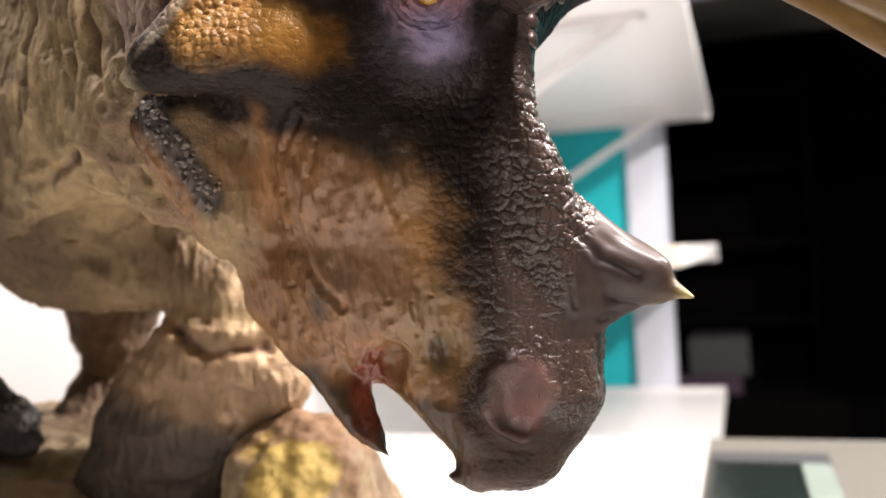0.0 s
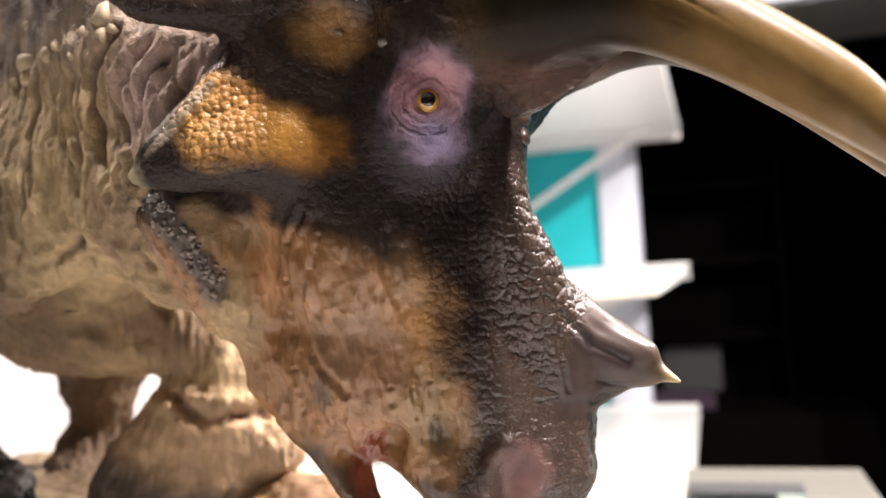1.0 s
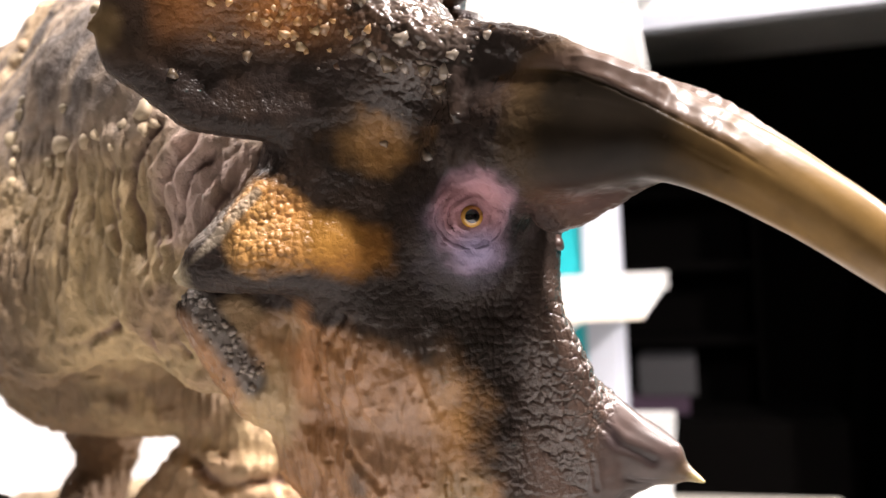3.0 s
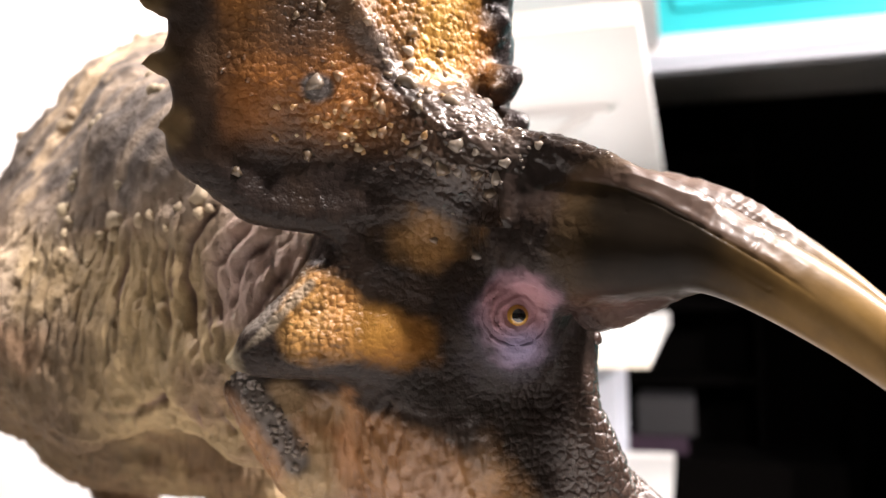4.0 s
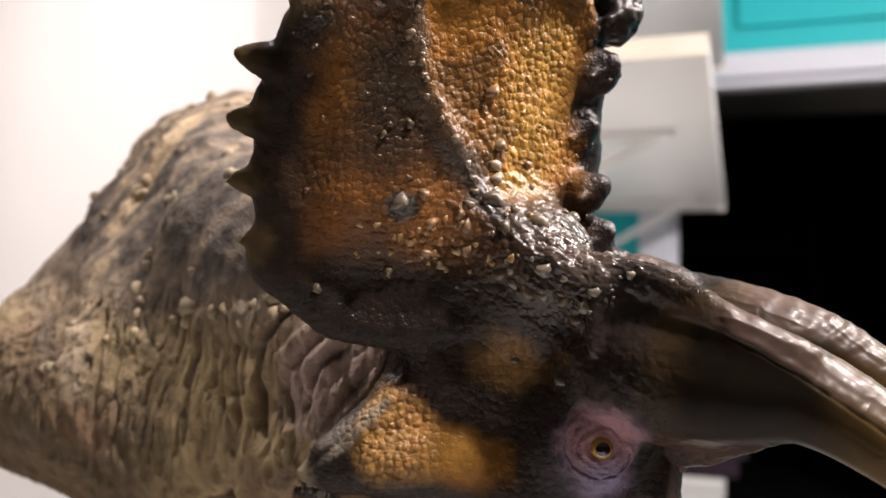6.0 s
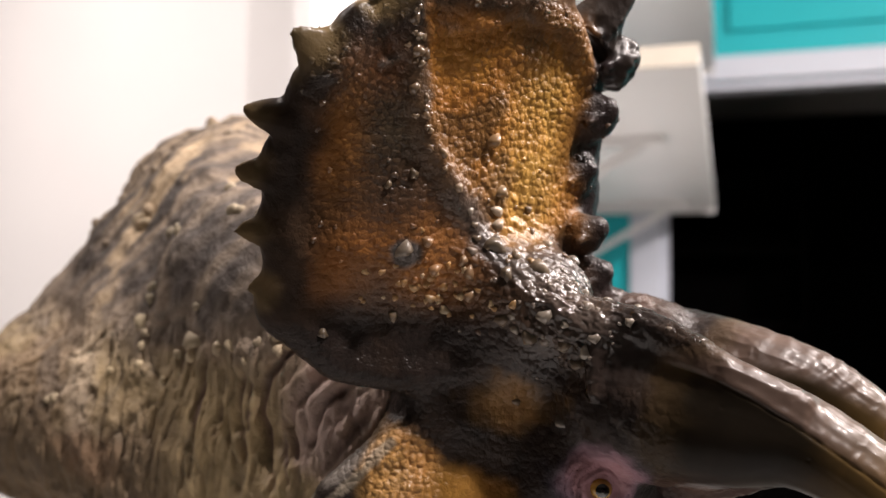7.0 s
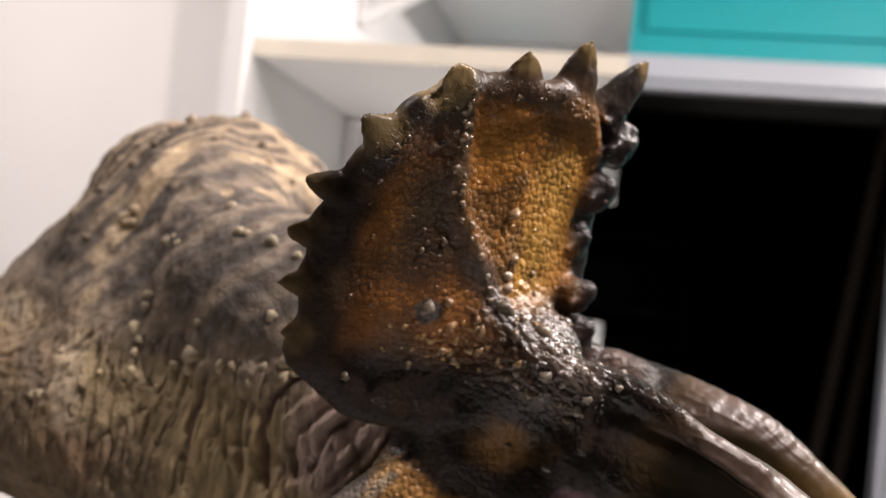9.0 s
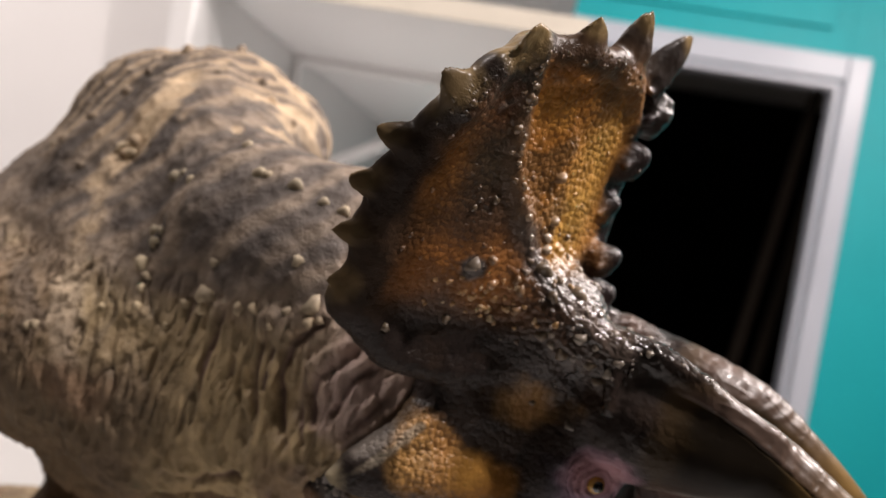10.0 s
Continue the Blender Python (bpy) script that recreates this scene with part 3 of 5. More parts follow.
    def bow(a, b):
        """How far the front of the shield stands out."""
        flare = .018 * step(-a, .015, .065) * step(b, -.025, .035)
        tuck = .010 * step(-a, -.005, .04) * step(-b, .025, .06)
        return .010 - 3.4 * a * a + 2.4 * np.clip(b, 0, 1) ** 2 + flare - tuck

    def part_line(b):
        """Where the knobbed ridge between the two fields of the shield runs."""
        return -.0125 - .62 * np.minimum(b, .01) - .24 * np.maximum(b - .01, 0)

    def frill(X, Y, W):
        x, y, w = X - O[0], Y - O[1], W - O[2]
        a = A[0] * x + A[1] * y + A[2] * w
        b = B[0] * x + B[1] * y + B[2] * w
        n = N[0] * x + N[1] * y + N[2] * w
        mid = bow(a, b)
        dist = (np.abs((a - .002) / .071) ** 2.6 + np.abs((b + .0105) / .0705) ** 2.6) ** (1 / 2.6)
        rim = (dist - 1) * .064 - .005 * step(-a, .0, .03) * step(-b, .03, .055)
        ang = np.arctan2(b, a)
        rim = rim + .0008 * np.cos(ang * 17 + .6) * np.clip(dist, 0, 1) ** 4
        ridge = np.exp(-((a - part_line(b)) / .006) ** 2) * np.clip((b + .04) / .03, 0, 1)
        hollow = np.exp(-((a - .03) / .02) ** 2 - ((b - .01) / .04) ** 2) + np.exp(-((a + .045) / .018) ** 2 - ((b - .0) / .035) ** 2)
        thick = .0040 + .003 * np.exp(-((rim + .006) / .005) ** 2) + .003 * ridge - .001 * hollow
        slab = np.abs(n - mid + .004) - thick
        k = .004
        t = np.clip(.5 - .5 * (rim - slab) / k, 0, 1)
        return rim * (1 - t) + slab * t + k * t * (1 - t)
    hd.put(frill, (-.15, .2, .09), (.03, .37, .265), .010)

    def at(a, b, n=None):
        n = float(bow(np.float64(a), np.float64(b))) - .004 if n is None else n
        return O + A * a + B * b + N * n
    # spikes round the rim: ridged pyramids, those of the crown with a collar
    collars = []
    spikes = ((-.063, -.043, -.072, -.046, .0060, .004, 0), (-.0655, -.0238, -.0770, -.0246, .0072, .005, .001), (-.0665, -.0050, -.0785, -.004, .0076, .005, .002), (-.0640, .0130, -.0785, .0165, .0086, .006, .002), (-.0535, .0310, -.0670, .0400, .0125, .007, .003),
              (-.0250, .0440, -.0405, .0600, .0185, .0080, .007), (-.0005, .0500, -.0045, .0690, .0170, .0075, .004), (.0285, .0520, .0310, .0765, .0165, .0075, -.002), (.0600, .0500, .0760, .0735, .0135, .008, .006))
    for a0, b0, a1, b1, wide, deep, lift in spikes:
        foot, tip = at(a0, b0), at(a1, b1) + N * lift
        u = 1.2 * (tip - foot)
        L = np.linalg.norm(u)
        u = u / L
        v = np.cross(N, u)
        v = v / np.linalg.norm(v)
        w = np.cross(u, v)

        def spike(X, Y, W):
            x, y, z = X - foot[0], Y - foot[1], W - foot[2]
            run = (u[0] * x + u[1] * y + u[2] * z) / L
            side = np.abs(v[0] * x + v[1] * y + v[2] * z) / wide
            flute = .12 * np.cos(7.5 * (v[0] * x + v[1] * y + v[2] * z) / wide)
            front = flute + np.abs(w[0] * x + w[1] * y + w[2] * z) / deep
            d = (np.sqrt(side * side + .0015) + np.sqrt(front * front + .0015) - 1.05 * (1 - run)) * .75 * min(wide, deep)
            return np.maximum(d, (-.15 - run) * L)
        hd.put(spike, np.minimum(foot, tip) - .018, np.maximum(foot, tip) + .018, .0018)
        if a1 > -.05 and a1 < .05:
            collar = []
            for g in np.linspace(-1.25, 1.25, 9):
                q = foot + v * wide * .98 * math.sin(g) - u * wide * .30 * math.cos(g)
                a, b = (q - O) @ A, (q - O) @ B
                collar.append((*(at(a, b) + N * .0042), .0012))
            collars.append(collar)
            hd.chain(*collar, k=.0015, steps=2)
    for a, b, r, out in ((.071, .036, .0110, .004), (.061, .015, .0095, .005), (.0560, -.008, .0085, .000), (.056, -.030, .0085, .008), (.061, -.048, .009, .009)):
        c = at(a, b) + N * out
        hd.ball(c, (r, r * .8, r), .003)
        hd.ball(c + A * .004 + B * .003 + N * .004, r * .55, .002)
        hd.limb(c - A * r * .7 - B * r * .2 + N * r * .7, c + A * r * .8 + B * r * .5 + N * r * .4, r * .22, r * .14, .0015)
    # hollows: nostril, eye socket, the fold behind the cheek
    hd.ball((0.0250, 0.2800, -0.0490), (.0108, .0105, .0138), .003, (0, 14, 0), carve=True)
    eye = np.array((-.0047, .2665, .0786))
    hd.ball(eye + (0, -.0045, 0), (.0075, .006, .0068), .004, carve=True)
    hd.ball(eye + (0.0006, .0035, 0), (.0062, .0056, .0058), .0015)
    for rad, tube, deep in ((.0058, .0011, -.0012), (.0090, .0009, -.0002), (.0122, .0008, .0012)):
        hd.chain(*[(*(eye + (rad * math.cos(g), deep + .05 * rad * math.cos(g), rad * .92 * math.sin(g))), tube) for g in np.linspace(0, 6.2832, 13)], k=.0025, steps=2)
    hp, hq = hd.skin(3)
    hp, hq = finer(hp, hq)

    bd = Clay((-0.42, 0.262, -0.2), (-0.005, 0.74, 0.26), 0.0021)
    # trunk with its humped spine, shoulder, neck and throat
    bd.ball((-.195, .53, .058), (.122, .16, .077), .02)
    bd.limb((-.212, .50, .112), (-.236, .60, .116), .071, .078, .02)
    bd.chain((-.160, .415, .150, .038), (-.182, .47, .168, .050), (-.198, .53, .186, .053), (-.212, .62, .184, .054), k=.025)
    bd.chain((-0.1762, 0.5400, 0.2014, .040), (-0.1483, 0.5300, 0.1960, .037), k=.03)
    bd.ball((-0.2400, 0.5000, 0.1557), .029, .03)
    bd.ball((-.266, .56, .085), (.057, .09, .07), .03)
    bd.ball((-.292, .57, .052), (.062, .10, .066), .03)
    bd.ball((-.286, .50, .046), (.048, .08, .045), .03)
    bd.ball((-.236, .57, .186), (.045, .05, .045), .03)
    bd.limb((-.115, .375, .098), (-.19, .455, .10), .056, .066, .02)
    bd.limb((-.150, .400, .142), (-.122, .367, .130), .048, .0500, .012)
    bd.ball((-.10, .385, .135), (.045, .050, .050), .02)
    bd.limb((-0.1073, 0.3620, 0.0602), (-0.1760, 0.3980, 0.0478), .044, .044, .02)
    bd.ball((-0.0906, 0.3380, 0.0902), (.034, .040, .042), .012)
    bd.ball((-0.0843, 0.3280, 0.0796), (.022, .030, .032), .010)
    bd.limb((-0.1112, 0.3500, 0.0520), (-0.0939, 0.3550, 0.0188), .030, .026, .012)
    bd.chain((-0.1216, 0.3470, 0.1174, .012), (-0.1257, 0.3450, 0.0820, .012), (-0.1178, 0.3450, 0.0587, .011), (-0.1098, 0.3450, 0.0424, .009), k=.008)
    bd.chain((-0.1419, 0.3520, 0.1092, .012), (-0.1436, 0.3500, 0.0758, .012), (-0.1345, 0.3500, 0.0475, .012), (-0.1166, 0.3520, 0.0239, .010), k=.008)
    bd.chain((-0.1592, 0.3600, 0.0966, .010), (-0.1632, 0.3580, 0.0674, .012), (-0.1570, 0.3600, 0.0386, .012), k=.008)
    bd.limb((-0.1886, 0.4000, 0.0268), (-0.1109, 0.3750, 0.0261), .028, .024, .015)
    # the folded fore leg: upper arm, forearm, the lit knuckle, and the shin
    bd.chain((-0.2129, 0.4700, 0.0003, .032), (-0.1753, 0.4600, -0.0057, .0285), (-0.1333, 0.4500, -0.0085, .025), (-0.1028, 0.4450, -0.0288, .024), k=.008)
    bd.chain((-0.0970, 0.4450, -0.0433, .026), (-0.1084, 0.4500, -0.0555, .037), (-0.1219, 0.4600, -0.0763, .046), (-0.1454, 0.4700, -0.1040, .042), (-0.1657, 0.4800, -0.1438, .042), k=.006)
    bd.ball((-0.0825, 0.4300, -0.0657), (.018, .020, .020), .010)
    bd.chain((-0.2287, 0.6000, -0.0035, .045), (-0.2345, 0.6100, -0.0474, .032), (-0.2363, 0.6200, -0.0846, .022), (-0.2465, 0.6100, -0.1111, .022), (-0.2600, 0.6000, -0.1230, .016), k=.010)
    bd.chain((-0.2442, 0.5900, -0.1190, .016), (-0.2489, 0.5700, -0.1231, .011), (-0.2518, 0.5600, -0.1221, .006), k=.006)
    bd.chain((-0.2644, 0.4800, -0.0952, .030), (-0.2374, 0.4700, -0.0963, .020), (-0.2204, 0.4600, -0.1018, .010), (-0.2097, 0.4550, -0.1016, .002), k=.006)
    # hollow under the throat, with the upper arm behind it
    bd.chain((-0.1637, 0.3720, -0.0034, .017), (-0.1273, 0.3520, 0.0021, .019), (-0.1036, 0.3420, -0.0020, .017), (-0.0921, 0.3450, -0.0083, .010), k=.006, carve=True)
    bd.chain((-0.1780, 0.3980, -0.0050, .022), (-0.1400, 0.3850, -0.0040, .024), (-0.1120, 0.3780, -0.0090, .022), (-0.0900, 0.3850, -0.0200, .014), k=.005, carve=True)
    # folds of skin behind the cheek
    bd.chain((-0.0860, 0.3020, 0.1040, .004), (-0.0948, 0.3060, 0.0889, .005), (-0.1031, 0.3120, 0.0713, .004), k=.006)
    bd.chain((-0.1027, 0.3120, 0.1067, .005), (-0.1111, 0.3180, 0.0868, .006), (-0.1159, 0.3220, 0.0642, .005), k=.007)
    bd.limb((-0.0704, 0.3310, 0.0967), (-0.0997, 0.3320, 0.0587), .025, .024, .012)
    bd.limb((-0.1191, 0.3380, 0.0513), (-0.1030, 0.3450, 0.0261), .022, .020, .012)
    bp, bq = bd.skin(2)
    bp, bq = finer(bp, bq)

    # ---- relief on the hide ----
    hn, bn = normals(hp, hq), normals(bp, bq)
    horn, along, root = np.zeros(len(hp)), np.zeros(len(hp)), np.zeros((len(hp), 3))
    for bead in (np.array(other), np.array(near)):
        q = hp
        best = np.full(len(hp), 9.0)
        s0, run, rr = np.zeros(len(hp)), 0.0, np.zeros((len(hp), 3))
        for u, v in zip(bead, bead[1:]):
            d = v[:3] - u[:3]
            L = np.linalg.norm(d)
            t = np.clip((q - u[:3]) @ d / L ** 2, 0, 1)
            e = q - u[:3] - t[:, None] * d
            m = np.linalg.norm(e, axis=1)
            take = m < best
            best, s0 = np.where(take, m, best), np.where(take, run + t * L, s0)
            rr[take] = e[take]
            run += L
        w = step(s0 + .004 * fbm(hp, .012, 70), .020, .042) * (1 - step(best, .026, .032))
        take = w > horn
        along, horn = np.where(take, s0, along), np.maximum(horn, w)
        root[take] = rr[take]
    smooth = np.zeros(len(hp))
    for u in ((.004, .262, .110), (.016, .252, .107), (.012, .250, .118), (.002, .256, .122), (-.003, .262, .100)):
        smooth = np.maximum(smooth, np.exp(-(((hp - np.array(u)) / .013) ** 2).sum(1) ** 1.5))
    grainp = root + along[:, None] * np.array((.06, .05, .07))
    nb = np.array((0.0465, 0.3050, -0.0024))
    nose = step((hp - nb) @ np.array((.9, -.3, -.25)), .001, .008) * (1 - step(hp[:, 2], .028, .036)) * step(hp[:, 2], -.034, -.026)
    px, pz = hp[:, 0], hp[:, 2]
    wob = fbm(hp, .014, 3)
    la, lb, ln = (hp - O) @ A, (hp - O) @ B, (hp - O) @ N
    rim = np.abs((la - .002) / .071) ** 2.6 + np.abs((lb + .0105) / .0705) ** 2.6
    onfrill = step(lb, -.062, -.05) * (1 - step(np.abs(ln - bow(la, lb)), .014, .03))
    far = fbm(hp, .03, 4, 4)
    beside = la - part_line(lb) + .003 * wob
    goldfield = onfrill * step(beside, .001, .009) * (1 - step(la + .004 * wob, .044, .058)) * step(lb, -.034, -.018) * (1 - step(lb + .004 * wob, .044, .056))
    rustfield = onfrill * step(-beside, .001, .010) * (1 - step(-la + .004 * wob, .050, .063)) * step(lb - 8 * (la + .018) ** 2 + .006 * wob + .004 * far, -.068, -.046) * (1 - step(lb + .008 * wob, .018, .048))
    cheek = (1 - step(pz + .006 * wob + .008 * far, .030, .048)) * (1 - step(px + .008 * wob + .010 * far + .22 * (pz + .015), -.010, .010)) * (1 - onfrill)
    beak = 1 - step(pz + .15 * (px - .03), -.062, -.055)
    jaw = step(-px + .3 * pz, .026, .034) * (1 - step(pz, -.043, -.036))
    bridge = step(px - .12 * (pz - .02), .010, .024) * (1 - step(pz, .05, .07)) * (1 - beak)
    hard = np.clip(horn + nose + .5 * beak + jaw, 0, 1)
    f1, f2 = cells(hp + .0008 * np.stack([fbm(hp, .004, s, 2) for s in (41, 42, 43)], 1), .0044, 5)
    g1, g2 = cells(hp + .0005 * np.stack([fbm(hp, .003, s, 2) for s in (44, 45, 46)], 1), .0031, 15)
    plates = .8 * step(f2 - f1, .0, .2) + .3 * np.clip(1 - (f1 / .75) ** 2, 0, 1)
    pebble = .5 * step(g2 - g1, .0, .35) + .6 * np.clip(1 - (g1 / .75) ** 2, 0, 1)
    fold = fbm(np.stack([hp[:, 0] * 2.4, hp[:, 1] * 2.4, hp[:, 2] * .6], 1), .015, 51, 3)
    crease = -np.abs(fbm(np.stack([hp[:, 0] * 1.6, hp[:, 1] * 1.6, hp[:, 2] * .8], 1), .014, 57, 3))
    de = np.linalg.norm((hp - eye) * (1, .6, .9), axis=1)
    ring = (1 - step(de, .013, .019)) * step(de, .0045, .006)
    out = .0007 * fbm(hp, .012, 11) * (1 - hard)
    edge = step(rim, .86, 1.02) * onfrill
    out += .0016 * fbm(hp, .006, 77, 2) * edge * step(la, .050, .056) * (1 - step(lb, .045, .055))
    scab = np.exp(-(((hp - np.array((-0.0750, 0.2870, 0.0757))) / (.012, .03, .015)) ** 2).sum(1)) * (1 - cheek)
    nost = np.exp(-(((hp - np.array((0.0251, 0.2870, -0.0496))) / (.0115, .02, .0145)) ** 4).sum(1))
    out += (.00042 + .00030 * step(pz, -.012, .012)) * (plates - .5) * (1 - nost) * np.clip(bridge + .9 * scab, 0, 1.6) * (1 - hard)
    fine = -np.abs(fbm(np.stack([hp[:, 0] * 1.8, hp[:, 1] * 1.8, hp[:, 2] * .7], 1), .0055, 58, 3))
    out += .0004 * (fine + .25) * cheek * (1 - hard)
    snout = (1 - cheek) * (1 - step(pz, .045, .06)) * step(px, -.015, -.002)
    out += (.00026 + .00028 * snout - .00008 * onfrill + .00034 * goldfield + .00028 * rustfield + .0007 * np.clip(scab * 2, 0, 1)) * (1 - edge) * (pebble - .5) * (1 - .9 * smooth) * (1 - .85 * cheek) * (1 - hard) * (1 - ring) * (1 - nost) * (1 - .5 * bridge)
    lump = np.exp(-((la - .022 + .25 * (lb + .04)) / .022) ** 2 - ((lb + .046) / .034) ** 2) * (1 - horn)
    lump = lump * (1 - smooth)
    wet = np.stack([hp[:, 0] * .9 - hp[:, 2] * .5, hp[:, 1], hp[:, 0] * 1.1 + hp[:, 2] * 1.6], 1)
    out += .00022 * lump * (pebble - .5) + .0010 * lump * fbm(wet, .0065, 79, 3) - .0009 * lump * np.abs(fbm(wet, .010, 80, 2))
    out += (-.0014 * np.abs(fold) + .0011 * crease + .0005) * cheek * (1 - hard)
    out += .00013 * np.sin(de * 2300 + 5 * fbm(hp, .007, 63)) * ring + .0005 * fbm(hp, .004, 64, 3) * ring
    # horn: a ringed, crumpled plate along the upper side, and a groove below it
    line = np.array([(.0058, .1242), (.0135, .1235), (.0231, .1205), (.0316, .1166), (.0448, .1095), (.0637, .0973), (.0801, .0850)])
    off = np.full(len(hp), 1.0)
    for u, v in zip(line, line[1:]):
        d = v - u
        q = hp[:, [0, 2]] - u
        t = np.clip(q @ d / (d @ d), 0, 1)
        c = q - t[:, None] * d
        off = np.where(np.linalg.norm(c, axis=1) < np.abs(off), np.linalg.norm(c, axis=1) * np.sign(c[:, 1] + 1e-9), off)
    nearside = horn * step(-hn[:, 1], -.1, .3) * (hp[:, 1] < .275)
    plate = np.maximum(nearside * step(off, -.0004, .0012), horn * (hp[:, 1] >= .275) * step(hn[:, 2], .1, .5))
    ring2 = np.sin(along * 830 + 2.4 * fbm(hp, .014, 71)) * (.55 + .45 * value_noise(hp, .010, 75))
    crumple = -np.abs(fbm(hp * (1, .6, 1), .006, 76, 2))
    out += plate * (1 - step(along, .070, .105)) * (.00036 * ring2 + .00010 * crumple - .00060 * np.abs(fbm(grainp, .005, 92, 2)))
    out += horn * (-.00007) * np.abs(fbm(grainp, .006, 72, 2))
    out += nearside * (.0004 * np.exp(-((off - .0014) / .0016) ** 2) - .0005 * np.exp(-((off + .0002) / .0006) ** 2)) * step(along, .01, .03) * (1 - step(along, .080, .105))
    for way in (((.0105, .250, .1160), (.0240, .238, .1130)), ((.0060, .252, .1185), (.0150, .245, .1160)), ((.0300, .233, .1080), (.0480, .226, .1000), (.0640, .219, .0900))):
        out -= .0004 * np.exp(-(trace(hp, way) / .0006) ** 2) * (hp[:, 1] < .275)
    under = np.exp(-(((hp - np.array((.034, .262, .085))) / (.018, .016, .009)) ** 2).sum(1))
    knot = np.exp(-(((hp - np.array((.012, .312, .143))) / (.022, .016, .012)) ** 2).sum(1))
    out += .0012 * (knot + .8 * under) * fbm(hp, .006, 94, 3) - .0012 * under * np.abs(fbm(hp * (1, 1, 1.8), .007, 96, 2))
    ax = np.array((0.0815, 0.2845, -0.0155)) - nb
    ax = ax / np.linalg.norm(ax)
    run = (hp - nb) @ ax
    lane = hp - nb - .93 * run[:, None] * ax
    cut = fbm(lane, .011, 73, 3)
    out += nose * (.0006 * cut - .0003 * np.clip(1 - np.abs(cut) / .14, 0, 1)) * (1 - step(run, .022, .034))
    # creases of the cheek, and the seam round the nose horn
    for way, wide, deep in ((((-0.0487, 0.2850, 0.0432), (-0.0550, 0.2880, 0.0336), (-0.0564, 0.2900, 0.0199), (-0.0548, 0.2920, 0.0079)), .0014, .0022),
                            (((-0.0699, 0.2950, 0.0439), (-0.0615, 0.2920, 0.0377), (-0.0550, 0.2880, 0.0316)), .0009, .0013),
                            (((-0.0427, 0.2830, 0.0353), (-0.0459, 0.2850, 0.0237), (-0.0432, 0.2850, 0.0082), (-0.0468, 0.2900, -0.0078)), .0012, .0013),
                            (((-0.0598, 0.2980, 0.0016), (-0.0547, 0.3000, -0.0129), (-0.0515, 0.3020, -0.0285)), .0015, .0016),
                            (((-0.0499, 0.2920, -0.0001), (-0.0441, 0.2920, -0.0110), (-0.0343, 0.2920, -0.0201)), .0015, .0016),
                            (((-0.0276, 0.2830, 0.0081), (-0.0258, 0.2840, -0.0035), (-0.0183, 0.2880, -0.0177)), .0009, .0010),
                            (((-0.0074, 0.2840, 0.0001), (-0.0042, 0.2880, -0.0160), (-0.0027, 0.2900, -0.0281)), .0007, .0010),
                            (((-0.0132, 0.2840, -0.0018), (-0.0109, 0.2880, -0.0178), (-0.0086, 0.2900, -0.0300)), .0007, .0010),
                            (((-0.0006, 0.2840, 0.0019), (0.0023, 0.2880, -0.0141)), .0007, .0009),
                            (((-0.1056, 0.2950, 0.0526), (-0.0948, 0.2920, 0.0515), (-0.0763, 0.2880, 0.0471), (-0.0606, 0.2870, 0.0434)), .0012, .0012),
                            (((0.0409, 0.2920, 0.0232), (0.0417, 0.2920, 0.0068), (0.0406, 0.2920, -0.0052), (0.0444, 0.2940, -0.0195)), .0009, .0007),
                            (((0.0430, 0.2880, 0.0070), (0.0526, 0.2870, -0.0033), (0.0642, 0.2860, -0.0088)), .0016, .0007),
                            (((0.0348, 0.2850, 0.0190), (0.0273, 0.2800, 0.0134), (0.0312, 0.2820, -0.0002)), .0006, .0007)):
        d = trace(hp, way) + .0004 * fbm(hp, .004, 78, 2)
        out += deep * (.35 * np.exp(-((d - 2 * wide) / (1.2 * wide)) ** 2) - np.exp(-(d / wide) ** 2))
    hp = hp + hn * out[:, None]

    bx, bz = bp[:, 0], bp[:, 2]
    flat = np.stack([bp[:, 0], bp[:, 1], bp[:, 2] * .22], 1)
    sway = np.stack([bp[:, 0] + .004 * fbm(bp, .03, 35, 2), bp[:, 1] + .004 * fbm(bp, .03, 36, 2), bp[:, 2] * .2], 1)
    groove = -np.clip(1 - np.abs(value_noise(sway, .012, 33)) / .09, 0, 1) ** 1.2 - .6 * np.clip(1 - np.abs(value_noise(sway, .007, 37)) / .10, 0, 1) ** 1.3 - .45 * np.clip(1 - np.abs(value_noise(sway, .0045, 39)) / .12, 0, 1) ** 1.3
    drape = -np.abs(fbm(flat, .016, 31, 2))
    low = 1 - step(bz, .10, .125)
    side = step(bz, .02, .06) * low
    rib = np.sin((bp[:, 1] * 1.0 - bp[:, 0] * .55 + .25 * bp[:, 2]) * 380 + 2.6 * fbm(bp, .05, 91, 3))
    up = step(bz, .13, .19)
    bout = .0035 * fbm(bp, .05, 21) + .0006 * fbm(bp, .008, 23, 3) + .0019 * drape * side + .0017 * groove * step(bz, .035, .06) * (1 - step(bz, .108, .128)) + .0022 * (-np.abs(fbm(np.stack([bp[:, 0] * 1.2, bp[:, 1] * 1.2, bp[:, 2] * .3], 1), .006, 34, 2))) * low + .0016 * drape * (1 - side)
    bout += .0009 * rib * up * step(bp[:, 1], .40, .46)
    bout += .003 * -np.abs(fbm(np.stack([bp[:, 0] * .5, bp[:, 1] * .5, bp[:, 2] * 1.2], 1), .03, 95, 3)) * (1 - step(bz, .02, .06))
    leather = -np.abs(fbm(bp * (1, 1, .6), .007, 97, 3))
    bout += .0009 * leather + .0012 * -np.abs(fbm(bp * (.8, .8, 1.1), .014, 98, 2)) * up
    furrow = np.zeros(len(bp))
